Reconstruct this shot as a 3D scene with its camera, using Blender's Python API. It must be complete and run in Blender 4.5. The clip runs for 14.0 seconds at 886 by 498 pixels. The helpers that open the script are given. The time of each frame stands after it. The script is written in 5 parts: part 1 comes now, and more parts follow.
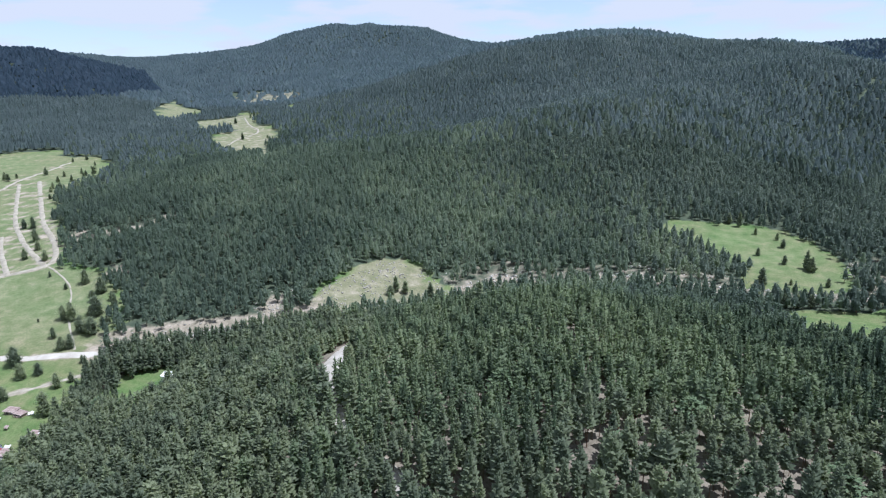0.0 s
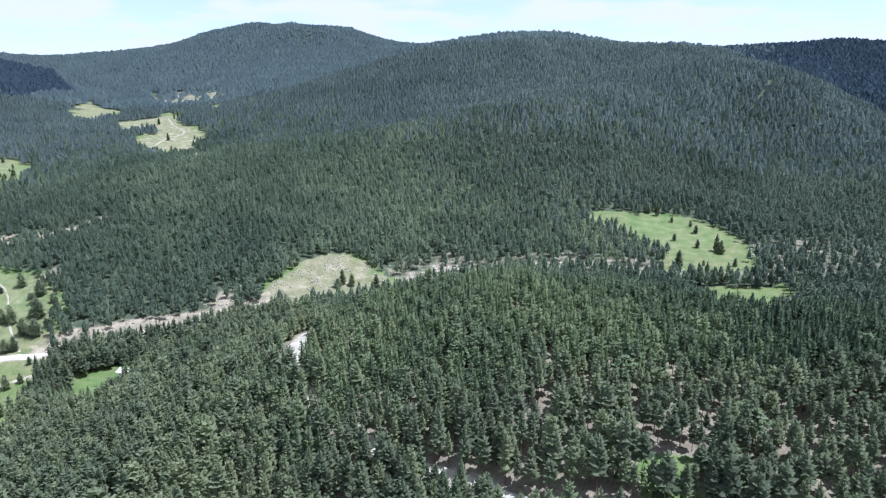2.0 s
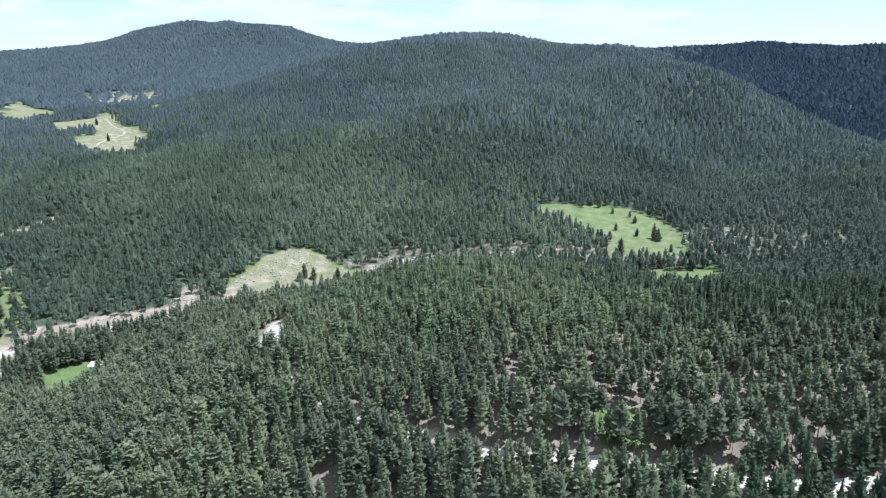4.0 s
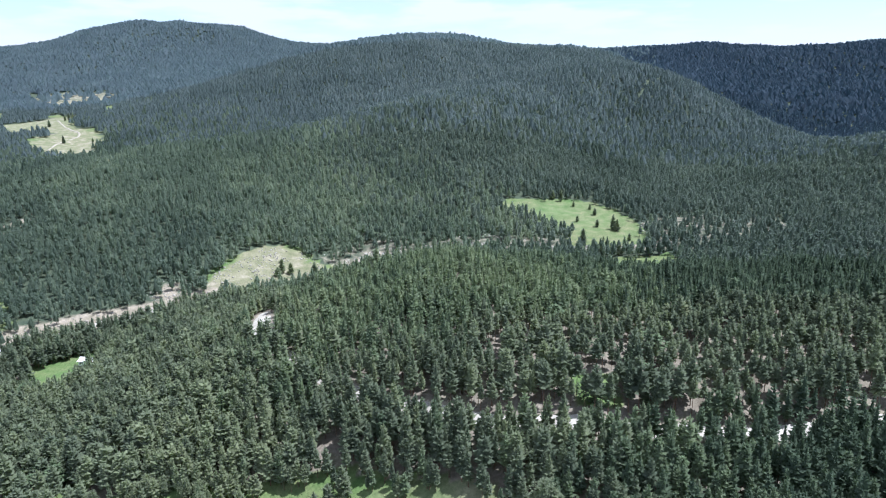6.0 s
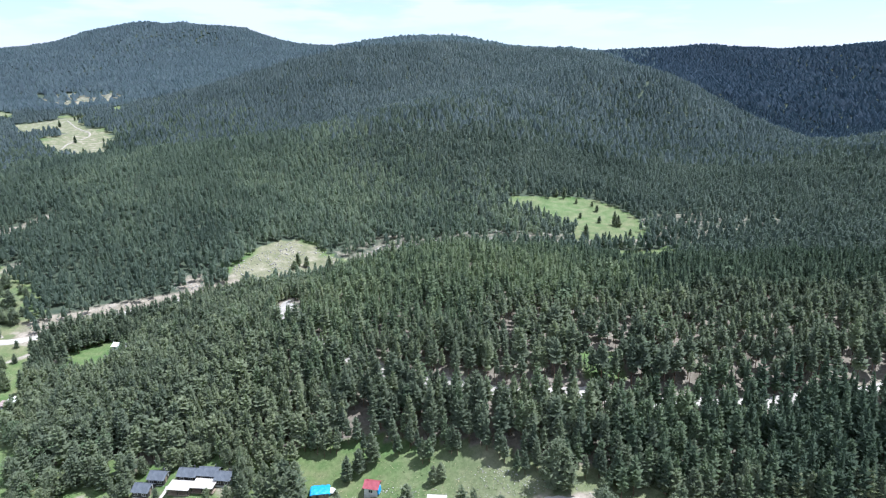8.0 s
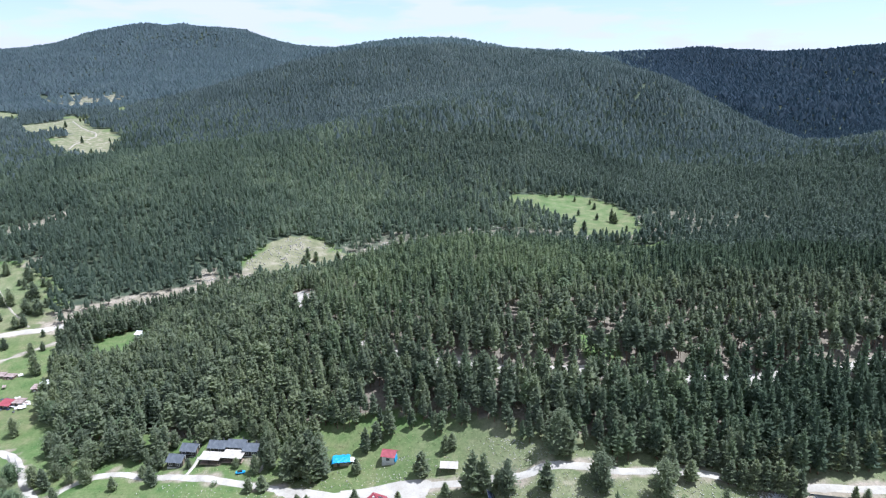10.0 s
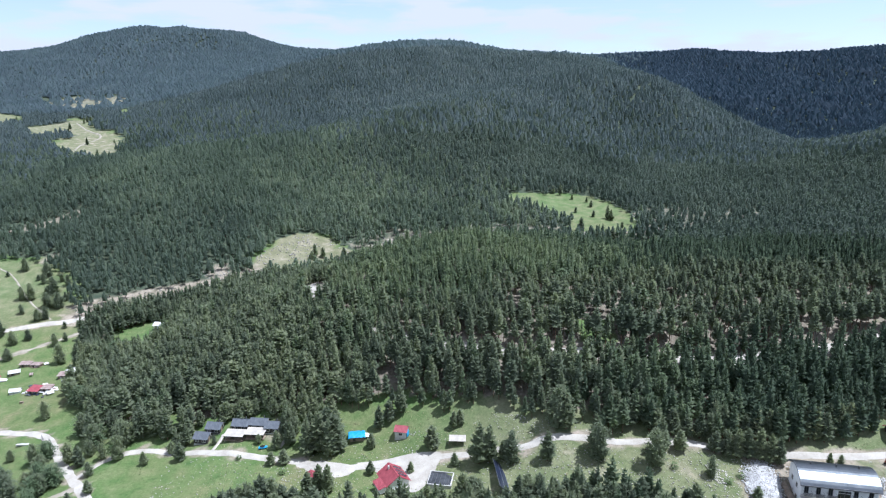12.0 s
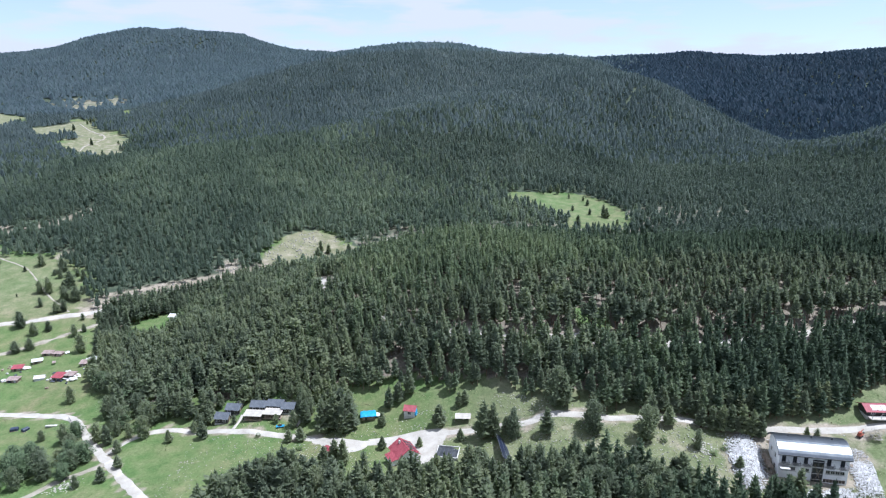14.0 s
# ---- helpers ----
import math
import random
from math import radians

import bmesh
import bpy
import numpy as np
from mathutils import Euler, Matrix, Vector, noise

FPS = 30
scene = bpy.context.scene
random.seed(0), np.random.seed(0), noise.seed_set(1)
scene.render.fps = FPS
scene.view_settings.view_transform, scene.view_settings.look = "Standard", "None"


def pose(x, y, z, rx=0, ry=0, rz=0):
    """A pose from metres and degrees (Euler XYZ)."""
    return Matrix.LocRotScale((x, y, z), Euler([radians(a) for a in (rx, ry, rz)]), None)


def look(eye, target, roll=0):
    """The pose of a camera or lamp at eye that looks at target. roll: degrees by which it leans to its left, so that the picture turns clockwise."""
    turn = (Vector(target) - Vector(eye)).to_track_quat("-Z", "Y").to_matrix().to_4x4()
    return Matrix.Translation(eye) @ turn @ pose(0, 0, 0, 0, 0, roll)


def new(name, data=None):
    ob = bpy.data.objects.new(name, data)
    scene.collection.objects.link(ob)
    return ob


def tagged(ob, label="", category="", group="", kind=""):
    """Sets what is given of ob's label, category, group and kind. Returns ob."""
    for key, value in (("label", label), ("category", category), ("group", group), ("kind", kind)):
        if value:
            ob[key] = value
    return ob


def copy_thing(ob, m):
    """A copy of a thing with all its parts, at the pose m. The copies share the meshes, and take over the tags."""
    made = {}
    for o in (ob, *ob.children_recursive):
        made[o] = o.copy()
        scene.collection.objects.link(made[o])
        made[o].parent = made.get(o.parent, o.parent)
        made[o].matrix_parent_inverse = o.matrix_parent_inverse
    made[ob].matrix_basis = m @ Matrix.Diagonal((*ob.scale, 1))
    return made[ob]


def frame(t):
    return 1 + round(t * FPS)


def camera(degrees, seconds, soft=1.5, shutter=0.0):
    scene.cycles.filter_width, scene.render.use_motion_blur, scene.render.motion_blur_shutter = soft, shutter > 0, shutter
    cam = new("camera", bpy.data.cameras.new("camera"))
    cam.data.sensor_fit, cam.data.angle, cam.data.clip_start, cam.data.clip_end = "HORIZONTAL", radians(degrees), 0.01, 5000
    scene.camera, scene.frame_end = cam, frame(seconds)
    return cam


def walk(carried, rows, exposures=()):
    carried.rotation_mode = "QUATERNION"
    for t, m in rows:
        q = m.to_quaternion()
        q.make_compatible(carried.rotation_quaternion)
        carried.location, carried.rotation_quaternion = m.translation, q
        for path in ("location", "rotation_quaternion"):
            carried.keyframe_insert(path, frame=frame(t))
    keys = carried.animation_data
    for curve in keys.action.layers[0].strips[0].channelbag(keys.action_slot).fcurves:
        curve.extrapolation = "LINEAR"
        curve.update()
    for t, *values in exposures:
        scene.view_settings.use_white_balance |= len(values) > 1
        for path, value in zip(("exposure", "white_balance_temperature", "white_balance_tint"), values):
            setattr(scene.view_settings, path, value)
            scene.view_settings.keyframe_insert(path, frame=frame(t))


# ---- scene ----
cam = camera(69.0, 14.0, soft=1.2)

PATH = [
    (0, (33.818, 125.452, 89.074), (33.274, 127.312, 88.581), -0.6),
    (0.5, (33.029, 120.721, 89.138), (32.541, 122.597, 88.644), -0.6),
    (1, (32.053, 116.036, 89.216), (31.623, 117.926, 88.722), -0.6),
    (1.5, (30.947, 111.432, 89.287), (30.569, 113.333, 88.792), -0.6),
    (2, (29.726, 106.794, 89.351), (29.401, 108.704, 88.856), -0.5),
    (2.5, (28.447, 102.141, 89.416), (28.175, 104.06, 88.92), -0.5),
    (3, (27.068, 97.493, 89.466), (26.833, 99.416, 88.97), -0.5),
    (3.5, (25.6, 92.958, 89.505), (25.397, 94.885, 89.009), -0.4),
    (4, (23.923, 88.52, 89.568), (23.774, 90.451, 89.071), -0.4),
    (6.5, (14.116, 66.952, 90.255), (14.107, 68.889, 89.756), -0.6),
    (7, (12.533, 62.621, 90.298), (12.521, 64.558, 89.8), -0.5),
    (7.5, (11.201, 58.321, 90.326), (11.188, 60.258, 89.83), -0.5),
    (8, (10.038, 54.1, 90.363), (10.026, 56.037, 89.868), -0.5),
    (10.5, (5.141, 33.68, 90.762), (5.14, 35.619, 90.272), -0.4),
    (11, (4.249, 29.784, 90.807), (4.251, 31.723, 90.318), -0.4),
    (11.5, (3.437, 26.003, 90.848), (3.441, 27.942, 90.361), -0.4),
    (12, (2.644, 22.261, 90.895), (2.649, 24.2, 90.409), -0.5),
    (12.5, (1.893, 18.516, 90.936), (1.902, 20.456, 90.451), -0.4),
    (13, (1.119, 14.762, 90.983), (1.13, 16.703, 90.499), -0.4),
    (13.5, (0.294, 11.027, 91.021), (0.307, 12.968, 90.539), -0.4),
    (14, (-0.563, 7.228, 91.044), (-0.548, 9.17, 90.563), -0.4),
]
walk(cam, [(t, look(eye, target, roll)) for t, eye, target, roll in PATH], [(0, 0.54, 5480, 12), (0.5, 0.77, 5480, 12), (7.5, 0.93, 5480, 12), (11, 0.72, 5480, 12), (14, 0.65, 5480, 12)])

# ---- world, sun, exposure ----
SUN_AZ, SUN_EL = 90.0, 67.0          # degrees east of +y, above the horizon
world = bpy.data.worlds.new("sky")
scene.world = world
world.use_nodes = True
wn, wl = world.node_tree.nodes, world.node_tree.links
wn.clear()
w_out, w_bg = wn.new("ShaderNodeOutputWorld"), wn.new("ShaderNodeBackground")
w_sky = wn.new("ShaderNodeTexSky")
w_sky.sky_type, w_sky.sun_disc = "NISHITA", False
w_sky.sun_elevation, w_sky.sun_rotation = radians(SUN_EL), radians(SUN_AZ)
w_sky.altitude, w_sky.air_density, w_sky.dust_density, w_sky.ozone_density = 1200, 1.0, 1.2, 1.5
# thin summer cumulus over the whole sky
w_co = wn.new("ShaderNodeTexCoord")
w_map = wn.new("ShaderNodeMapping")
w_map.inputs["Scale"].default_value = (1.6, 1.6, 9.0)
w_map.inputs["Location"].default_value = (0.35, 0.1, 0.4)
w_noise = wn.new("ShaderNodeTexNoise")
w_noise.inputs["Scale"].default_value, w_noise.inputs["Detail"].default_value = 3.6, 7.0
w_ramp = wn.new("ShaderNodeValToRGB")
w_ramp.color_ramp.elements[0].color = (0.42, 0.42, 0.42, 1)
w_ramp.color_ramp.elements[0].position, w_ramp.color_ramp.elements[1].position = 0.45, 0.57
w_mix = wn.new("ShaderNodeMixRGB")
w_mix.inputs["Color2"].default_value = (4.85, 4.92, 5.2, 1)
wl.new(w_co.outputs["Generated"], w_map.inputs["Vector"])
wl.new(w_map.outputs["Vector"], w_noise.inputs["Vector"])
wl.new(w_noise.outputs["Fac"], w_ramp.inputs["Fac"])
wl.new(w_ramp.outputs["Color"], w_mix.inputs["Fac"])
wl.new(w_sky.outputs["Color"], w_mix.inputs["Color1"])
wl.new(w_mix.outputs["Color"], w_bg.inputs["Color"])
w_bg.inputs["Strength"].default_value = 0.108
wl.new(w_bg.outputs["Background"], w_out.inputs["Surface"])

sun = new("sun", bpy.data.lights.new("sun", "SUN"))
sun.data.energy, sun.data.angle, sun.data.color = 4.8, radians(0.55), (1.0, 0.96, 0.90)
ce, se = math.cos(radians(SUN_EL)), math.sin(radians(SUN_EL))
SUN_DIR = Vector((math.sin(radians(SUN_AZ)) * ce, math.cos(radians(SUN_AZ)) * ce, se))
sun.matrix_world = look(SUN_DIR * 500, (0, 0, 0))


# ---- materials ----
def material(name):
    m = bpy.data.materials.new(name)
    m.use_nodes = True
    t = m.node_tree
    return m, t.nodes, t.links, t.nodes["Principled BSDF"]


def ramp(n, stops):
    r = n.new("ShaderNodeValToRGB")
    while len(r.color_ramp.elements) < len(stops):
        r.color_ramp.elements.new(0.5)
    for e, (p, c) in zip(r.color_ramp.elements, stops):
        e.position, e.color = p, (*c, 1)
    return r


def noise_tex(n, l, co, scale, detail=5.0, rough=0.55):
    x = n.new("ShaderNodeTexNoise")
    x.inputs["Scale"].default_value, x.inputs["Detail"].default_value, x.inputs["Roughness"].default_value = scale, detail, rough
    l.new(co, x.inputs["Vector"])
    return x


def plain(name, low, high, rough=0.7, scale=1.5, fine=14.0, metal=0.0, bump=0.15, spec=0.5):
    """A surface whose colour wanders between two tones at two scales, with fine relief."""
    m, n, l, b = material(name)
    co = n.new("ShaderNodeTexCoord").outputs["Object"]
    a, f = noise_tex(n, l, co, scale), noise_tex(n, l, co, fine, 3)
    add = n.new("ShaderNodeMath")
    add.operation = "MULTIPLY_ADD"
    add.inputs[1].default_value, add.inputs[2].default_value = 0.4, -0.2
    l.new(f.outputs["Fac"], add.inputs[0])
    tot = n.new("ShaderNodeMath")
    l.new(a.outputs["Fac"], tot.inputs[0]), l.new(add.outputs[0], tot.inputs[1])
    r = ramp(n, [(0.3, low), (0.7, high)])
    l.new(tot.outputs[0], r.inputs["Fac"]), l.new(r.outputs["Color"], b.inputs["Base Color"])
    b.inputs["Roughness"].default_value, b.inputs["Metallic"].default_value = rough, metal
    b.inputs["Specular IOR Level"].default_value = spec
    bp = n.new("ShaderNodeBump")
    bp.inputs["Strength"].default_value, bp.inputs["Distance"].default_value = bump, 0.05
    l.new(f.outputs["Fac"], bp.inputs["Height"]), l.new(bp.outputs["Normal"], b.inputs["Normal"])
    return m


def needles(name, by_tree, stops=((0.08, (0.080, 0.106, 0.076)), (0.42, (0.150, 0.178, 0.122)), (0.72, (0.200, 0.230, 0.146)), (1.0, (0.246, 0.266, 0.170))), through_light=0.5):
    """Pine foliage: each tree its own green, from bluish to olive, with wider drifts over the slopes."""
    m, n, l, b = material(name)
    if by_tree:
        tone = n.new("ShaderNodeObjectInfo").outputs["Random"]
    else:
        a = n.new("ShaderNodeAttribute")
        a.attribute_name = "tone"
        tone = a.outputs["Fac"]
    pos = n.new("ShaderNodeNewGeometry").outputs["Position"]
    drift = noise_tex(n, l, pos, 0.012, 4)
    mix = n.new("ShaderNodeMath")
    mix.operation = "MULTIPLY_ADD"
    mix.inputs[1].default_value = 0.55
    sub = n.new("ShaderNodeMath")
    sub.operation = "MULTIPLY_ADD"
    sub.inputs[1].default_value, sub.inputs[2].default_value = 0.9, -0.2
    l.new(drift.outputs["Fac"], sub.inputs[0])
    l.new(tone, mix.inputs[0]), l.new(sub.outputs[0], mix.inputs[2])
    r = ramp(n, stops)
    l.new(mix.outputs[0], r.inputs["Fac"])
    fine = noise_tex(n, l, pos, 1.7, 3)
    fr = ramp(n, [(0.3, (0.72, 0.72, 0.72)), (0.75, (1.25, 1.25, 1.2))])
    l.new(fine.outputs["Fac"], fr.inputs["Fac"])
    mul = n.new("ShaderNodeMixRGB")
    mul.blend_type = "MULTIPLY"
    mul.inputs["Fac"].default_value = 1.0
    l.new(r.outputs["Color"], mul.inputs["Color1"]), l.new(fr.outputs["Color"], mul.inputs["Color2"])
    l.new(mul.outputs["Color"], b.inputs["Base Color"])
    b.inputs["Roughness"].default_value, b.inputs["Specular IOR Level"].default_value = 0.75, 0.25
    # sunlight that comes through the sprays
    tr, mx = n.new("ShaderNodeBsdfTranslucent"), n.new("ShaderNodeMixShader")
    mx.inputs["Fac"].default_value = through_light
    bright = n.new("ShaderNodeMixRGB")
    bright.blend_type = "MULTIPLY"
    bright.inputs["Fac"].default_value, bright.inputs["Color2"].default_value = 1.0, (1.75, 1.8, 1.4, 1)
    l.new(mul.outputs["Color"], bright.inputs["Color1"]), l.new(bright.outputs["Color"], tr.inputs["Color"])
    l.new(b.outputs["BSDF"], mx.inputs[1]), l.new(tr.outputs["BSDF"], mx.inputs[2])
    l.new(mx.outputs["Shader"], n["Material Output"].inputs["Surface"])
    return m


NEEDLES, NEEDLES_TREE = needles("pine_needles", False), needles("pine_needles_tree", True)
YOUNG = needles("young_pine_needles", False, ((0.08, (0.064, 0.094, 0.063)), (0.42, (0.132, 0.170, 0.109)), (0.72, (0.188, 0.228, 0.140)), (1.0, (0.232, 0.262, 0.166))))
SLOPE_PINE = needles("slope_pine_needles", False, ((0.08, (0.068, 0.096, 0.077)), (0.42, (0.127, 0.163, 0.122)), (0.72, (0.180, 0.217, 0.153)), (1.0, (0.226, 0.254, 0.180))))
# darker green for slopes past the crest, cloud shade put into the colour
SHADE_SPRUCE = needles("shade_spruce_needles", False, ((0.1, (0.072, 0.098, 0.082)), (0.5, (0.108, 0.138, 0.116)), (0.8, (0.136, 0.166, 0.138)), (1.0, (0.162, 0.190, 0.156))))
# young pine green darkened for the eastern end, in place of shade there
SHADE_PINE = needles("shade_pine_needles", False, ((0.08, (0.060, 0.090, 0.062)), (0.42, (0.094, 0.128, 0.088)), (0.72, (0.122, 0.158, 0.106)), (1.0, (0.150, 0.184, 0.126))))
# aerial haze put into the base colour: paler, bluer needles with distance
FAR_HAZE_SPRUCE = needles("far_haze_spruce_needles", False, ((0.1, (0.126, 0.164, 0.202)), (0.5, (0.154, 0.194, 0.232)), (0.8, (0.176, 0.217, 0.248)), (1.0, (0.196, 0.234, 0.257))), 0.66)
# a lighter share of the same painted haze, for the upper slopes
HAZE_SPRUCE = needles("haze_spruce_needles", False, ((0.1, (0.092, 0.122, 0.128)), (0.5, (0.128, 0.162, 0.170)), (0.8, (0.156, 0.188, 0.194)), (1.0, (0.186, 0.214, 0.210))), 0.5)
# cloud shadow and haze over the far hills, painted as dark blue needles
CLOUD_SHADE_SPRUCE = needles("cloud_shade_spruce_needles", False, ((0.1, (0.060, 0.090, 0.136)), (0.5, (0.066, 0.098, 0.145)), (0.8, (0.072, 0.104, 0.150)), (1.0, (0.079, 0.111, 0.155))), 0.66)
LEAVES = plain("broad_leaves", (0.055, 0.085, 0.042), (0.092, 0.126, 0.062), 0.7, 0.5, 3.0, spec=0.3)
TUFT = plain("long_grass", (0.10, 0.145, 0.055), (0.16, 0.19, 0.08), 0.85, 0.5, 3.0, spec=0.2)
SHRUB = plain("shrub_leaves", (0.05, 0.09, 0.03), (0.10, 0.15, 0.05), 0.7, 0.8, 3.0, spec=0.3)
STRAW = plain("dry_grass", (0.20, 0.19, 0.10), (0.34, 0.31, 0.18), 0.9, 0.6, 3.0)
DRY_SHRUB = plain("dry_shrub_leaves", (0.16, 0.15, 0.12), (0.26, 0.24, 0.20), 0.8, 0.8, 3.0)
BARK = plain("pine_bark", (0.10, 0.065, 0.045), (0.22, 0.13, 0.085), 0.9, 2.0, 9.0)
GRAVEL = plain("pale_gravel", (0.285, 0.262, 0.225), (0.43, 0.402, 0.358), 0.9, 0.22, 2.5, bump=0.4)
TRACK = plain("worn_dirt_track", (0.20, 0.178, 0.136), (0.33, 0.30, 0.245), 0.9, 0.3, 2.5, bump=0.4)
STONE = plain("pale_stone", (0.28, 0.265, 0.225), (0.47, 0.45, 0.40), 0.85, 0.7, 5.0)
RUBBLE = plain("white_rubble", (0.36, 0.355, 0.35), (0.60, 0.595, 0.585), 0.85, 0.7, 5.0)
BOULDER = plain("grey_boulder", (0.20, 0.187, 0.162), (0.35, 0.325, 0.285), 0.9, 0.5, 4.0)
RED_ROOF = plain("red_sheet_roof", (0.20, 0.032, 0.044), (0.30, 0.066, 0.082), 0.65, 0.9, 6.0)
RUST_ROOF = plain("rusty_sheet_roof", (0.15, 0.095, 0.082), (0.36, 0.295, 0.275), 0.7, 0.8, 5.0)
GREY_ROOF = plain("grey_sheet_roof", (0.085, 0.095, 0.11), (0.15, 0.165, 0.185), 0.4, 0.7, 6.0, metal=0.3)
ZINC = plain("bright_zinc_sheet", (0.10, 0.112, 0.125), (0.145, 0.158, 0.172), 0.36, 0.5, 4.0, metal=0.9)
DARK_WOOD = plain("dark_stained_boards", (0.018, 0.016, 0.015), (0.05, 0.045, 0.042), 0.7, 1.2, 8.0)
WOOD = plain("weathered_boards", (0.16, 0.12, 0.085), (0.30, 0.24, 0.18), 0.8, 1.2, 8.0)
DECK = plain("pale_deck_sheet", (0.30, 0.275, 0.24), (0.44, 0.41, 0.36), 0.75, 0.6, 4.0)
RENDER = plain("white_wall_plaster", (0.66, 0.66, 0.65), (0.82, 0.82, 0.81), 0.85, 0.5, 6.0)
CONCRETE = plain("bare_concrete", (0.34, 0.33, 0.31), (0.52, 0.51, 0.48), 0.85, 0.7, 7.0)
WHITE_SHEET = plain("white_sheet", (0.40, 0.40, 0.38), (0.62, 0.61, 0.59), 0.6, 0.8, 5.0)
BLUE_TARP = plain("bright_blue_tarpaulin", (0.012, 0.20, 0.42), (0.04, 0.32, 0.60), 0.45, 1.2, 4.0, bump=0.5)
BLACK_LINER = plain("black_pond_liner", (0.018, 0.020, 0.024), (0.065, 0.07, 0.08), 0.4, 0.8, 4.0, bump=0.5)
NAVY = plain("dark_blue_cover", (0.012, 0.018, 0.04), (0.03, 0.045, 0.08), 0.5, 1.5, 6.0)
SOLAR = plain("solar_cell_glass", (0.010, 0.014, 0.032), (0.022, 0.030, 0.062), 0.3, 0.8, 8.0, bump=0.0)
ALU = plain("aluminium_frame", (0.5, 0.5, 0.5), (0.7, 0.7, 0.7), 0.35, 2.0, 9.0, metal=0.9)
STEEL = plain("grey_steel_rail", (0.10, 0.10, 0.105), (0.2, 0.2, 0.21), 0.5, 2.0, 9.0, metal=0.6)
GLASS = plain("dark_window_glass", (0.012, 0.014, 0.017), (0.03, 0.034, 0.04), 0.06, 0.8, 3.0, bump=0.0)
ORANGE = plain("red_machine_paint", (0.22, 0.05, 0.03), (0.32, 0.08, 0.05), 0.5, 1.0, 6.0)
TYRE = plain("black_rubber", (0.015, 0.015, 0.015), (0.035, 0.035, 0.035), 0.85, 2.0, 9.0)


def ground_material():
    """Grass, forest litter and bare earth by what grows there, each with its own grain."""
    m, n, l, b = material("ground_cover")
    pos = n.new("ShaderNodeNewGeometry").outputs["Position"]
    big, mid, fine = noise_tex(n, l, pos, 0.02, 5), noise_tex(n, l, pos, 0.16, 6), noise_tex(n, l, pos, 1.1, 6, 0.7)

    def colour(stops, src):
        r = ramp(n, stops)
        l.new(src.outputs["Fac"], r.inputs["Fac"])
        return r.outputs["Color"]

    def blend(kind, fac, c1, c2):
        x = n.new("ShaderNodeMixRGB")
        x.blend_type = kind
        if isinstance(fac, float):
            x.inputs["Fac"].default_value = fac
        else:
            l.new(fac, x.inputs["Fac"])
        l.new(c1, x.inputs["Color1"]), l.new(c2, x.inputs["Color2"])
        return x.outputs["Color"]

    grass = colour([(0.28, (0.070, 0.112, 0.040)), (0.48, (0.104, 0.138, 0.057)), (0.68, (0.140, 0.156, 0.078)), (0.84, (0.195, 0.188, 0.112))], mid)
    wide = colour([(0.35, (0.85, 1.02, 0.85)), (0.65, (1.12, 1.0, 1.05))], big)
    grain = colour([(0.22, (0.62, 0.66, 0.60)), (0.78, (1.40, 1.36, 1.36))], fine)
    grass = blend("MULTIPLY", 1.0, blend("MULTIPLY", 1.0, grass, wide), grain)
    litter = colour([(0.3, (0.110, 0.094, 0.074)), (0.55, (0.190, 0.166, 0.138)), (0.75, (0.145, 0.145, 0.092))], mid)
    litter = blend("MULTIPLY", 1.0, litter, grain)
    earth = colour([(0.28, (0.150, 0.134, 0.100)), (0.5, (0.232, 0.202, 0.158)), (0.72, (0.325, 0.280, 0.240))], mid)
    earth = blend("MULTIPLY", 1.0, earth, grain)

    def attr(name, soft):
        a = n.new("ShaderNodeAttribute")
        a.attribute_name = name
        x = n.new("ShaderNodeMath")
        x.operation = "MULTIPLY_ADD"
        x.inputs[1].default_value, x.inputs[2].default_value = soft, -soft / 2
        l.new(mid.outputs["Fac"], x.inputs[0])
        y = n.new("ShaderNodeMath")
        l.new(a.outputs["Fac"], y.inputs[0]), l.new(x.outputs[0], y.inputs[1])
        z = n.new("ShaderNodeMapRange")
        z.inputs["From Min"].default_value, z.inputs["From Max"].default_value = 0.35, 0.65
        l.new(y.outputs[0], z.inputs["Value"])
        return z.outputs["Result"]

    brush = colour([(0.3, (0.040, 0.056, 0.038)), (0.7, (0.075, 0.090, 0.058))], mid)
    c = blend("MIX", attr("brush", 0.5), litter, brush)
    straw = blend("MULTIPLY", 1.0, colour([(0.25, (0.112, 0.122, 0.064)), (0.5, (0.164, 0.160, 0.102)), (0.75, (0.240, 0.224, 0.158))], mid), grain)
    thirst = n.new("ShaderNodeAttribute")
    thirst.attribute_name = "dry"
    c = blend("MIX", attr("grass", 0.7), c, blend("MIX", thirst.outputs["Fac"], grass, straw))
    c = blend("MIX", attr("earth", 0.9), c, earth)
    l.new(c, b.inputs["Base Color"])
    b.inputs["Roughness"].default_value, b.inputs["Specular IOR Level"].default_value = 0.95, 0.2
    bp = n.new("ShaderNodeBump")
    bp.inputs["Strength"].default_value, bp.inputs["Distance"].default_value = 0.6, 0.25
    l.new(fine.outputs["Fac"], bp.inputs["Height"]), l.new(bp.outputs["Normal"], b.inputs["Normal"])
    return m


GROUND = ground_material()

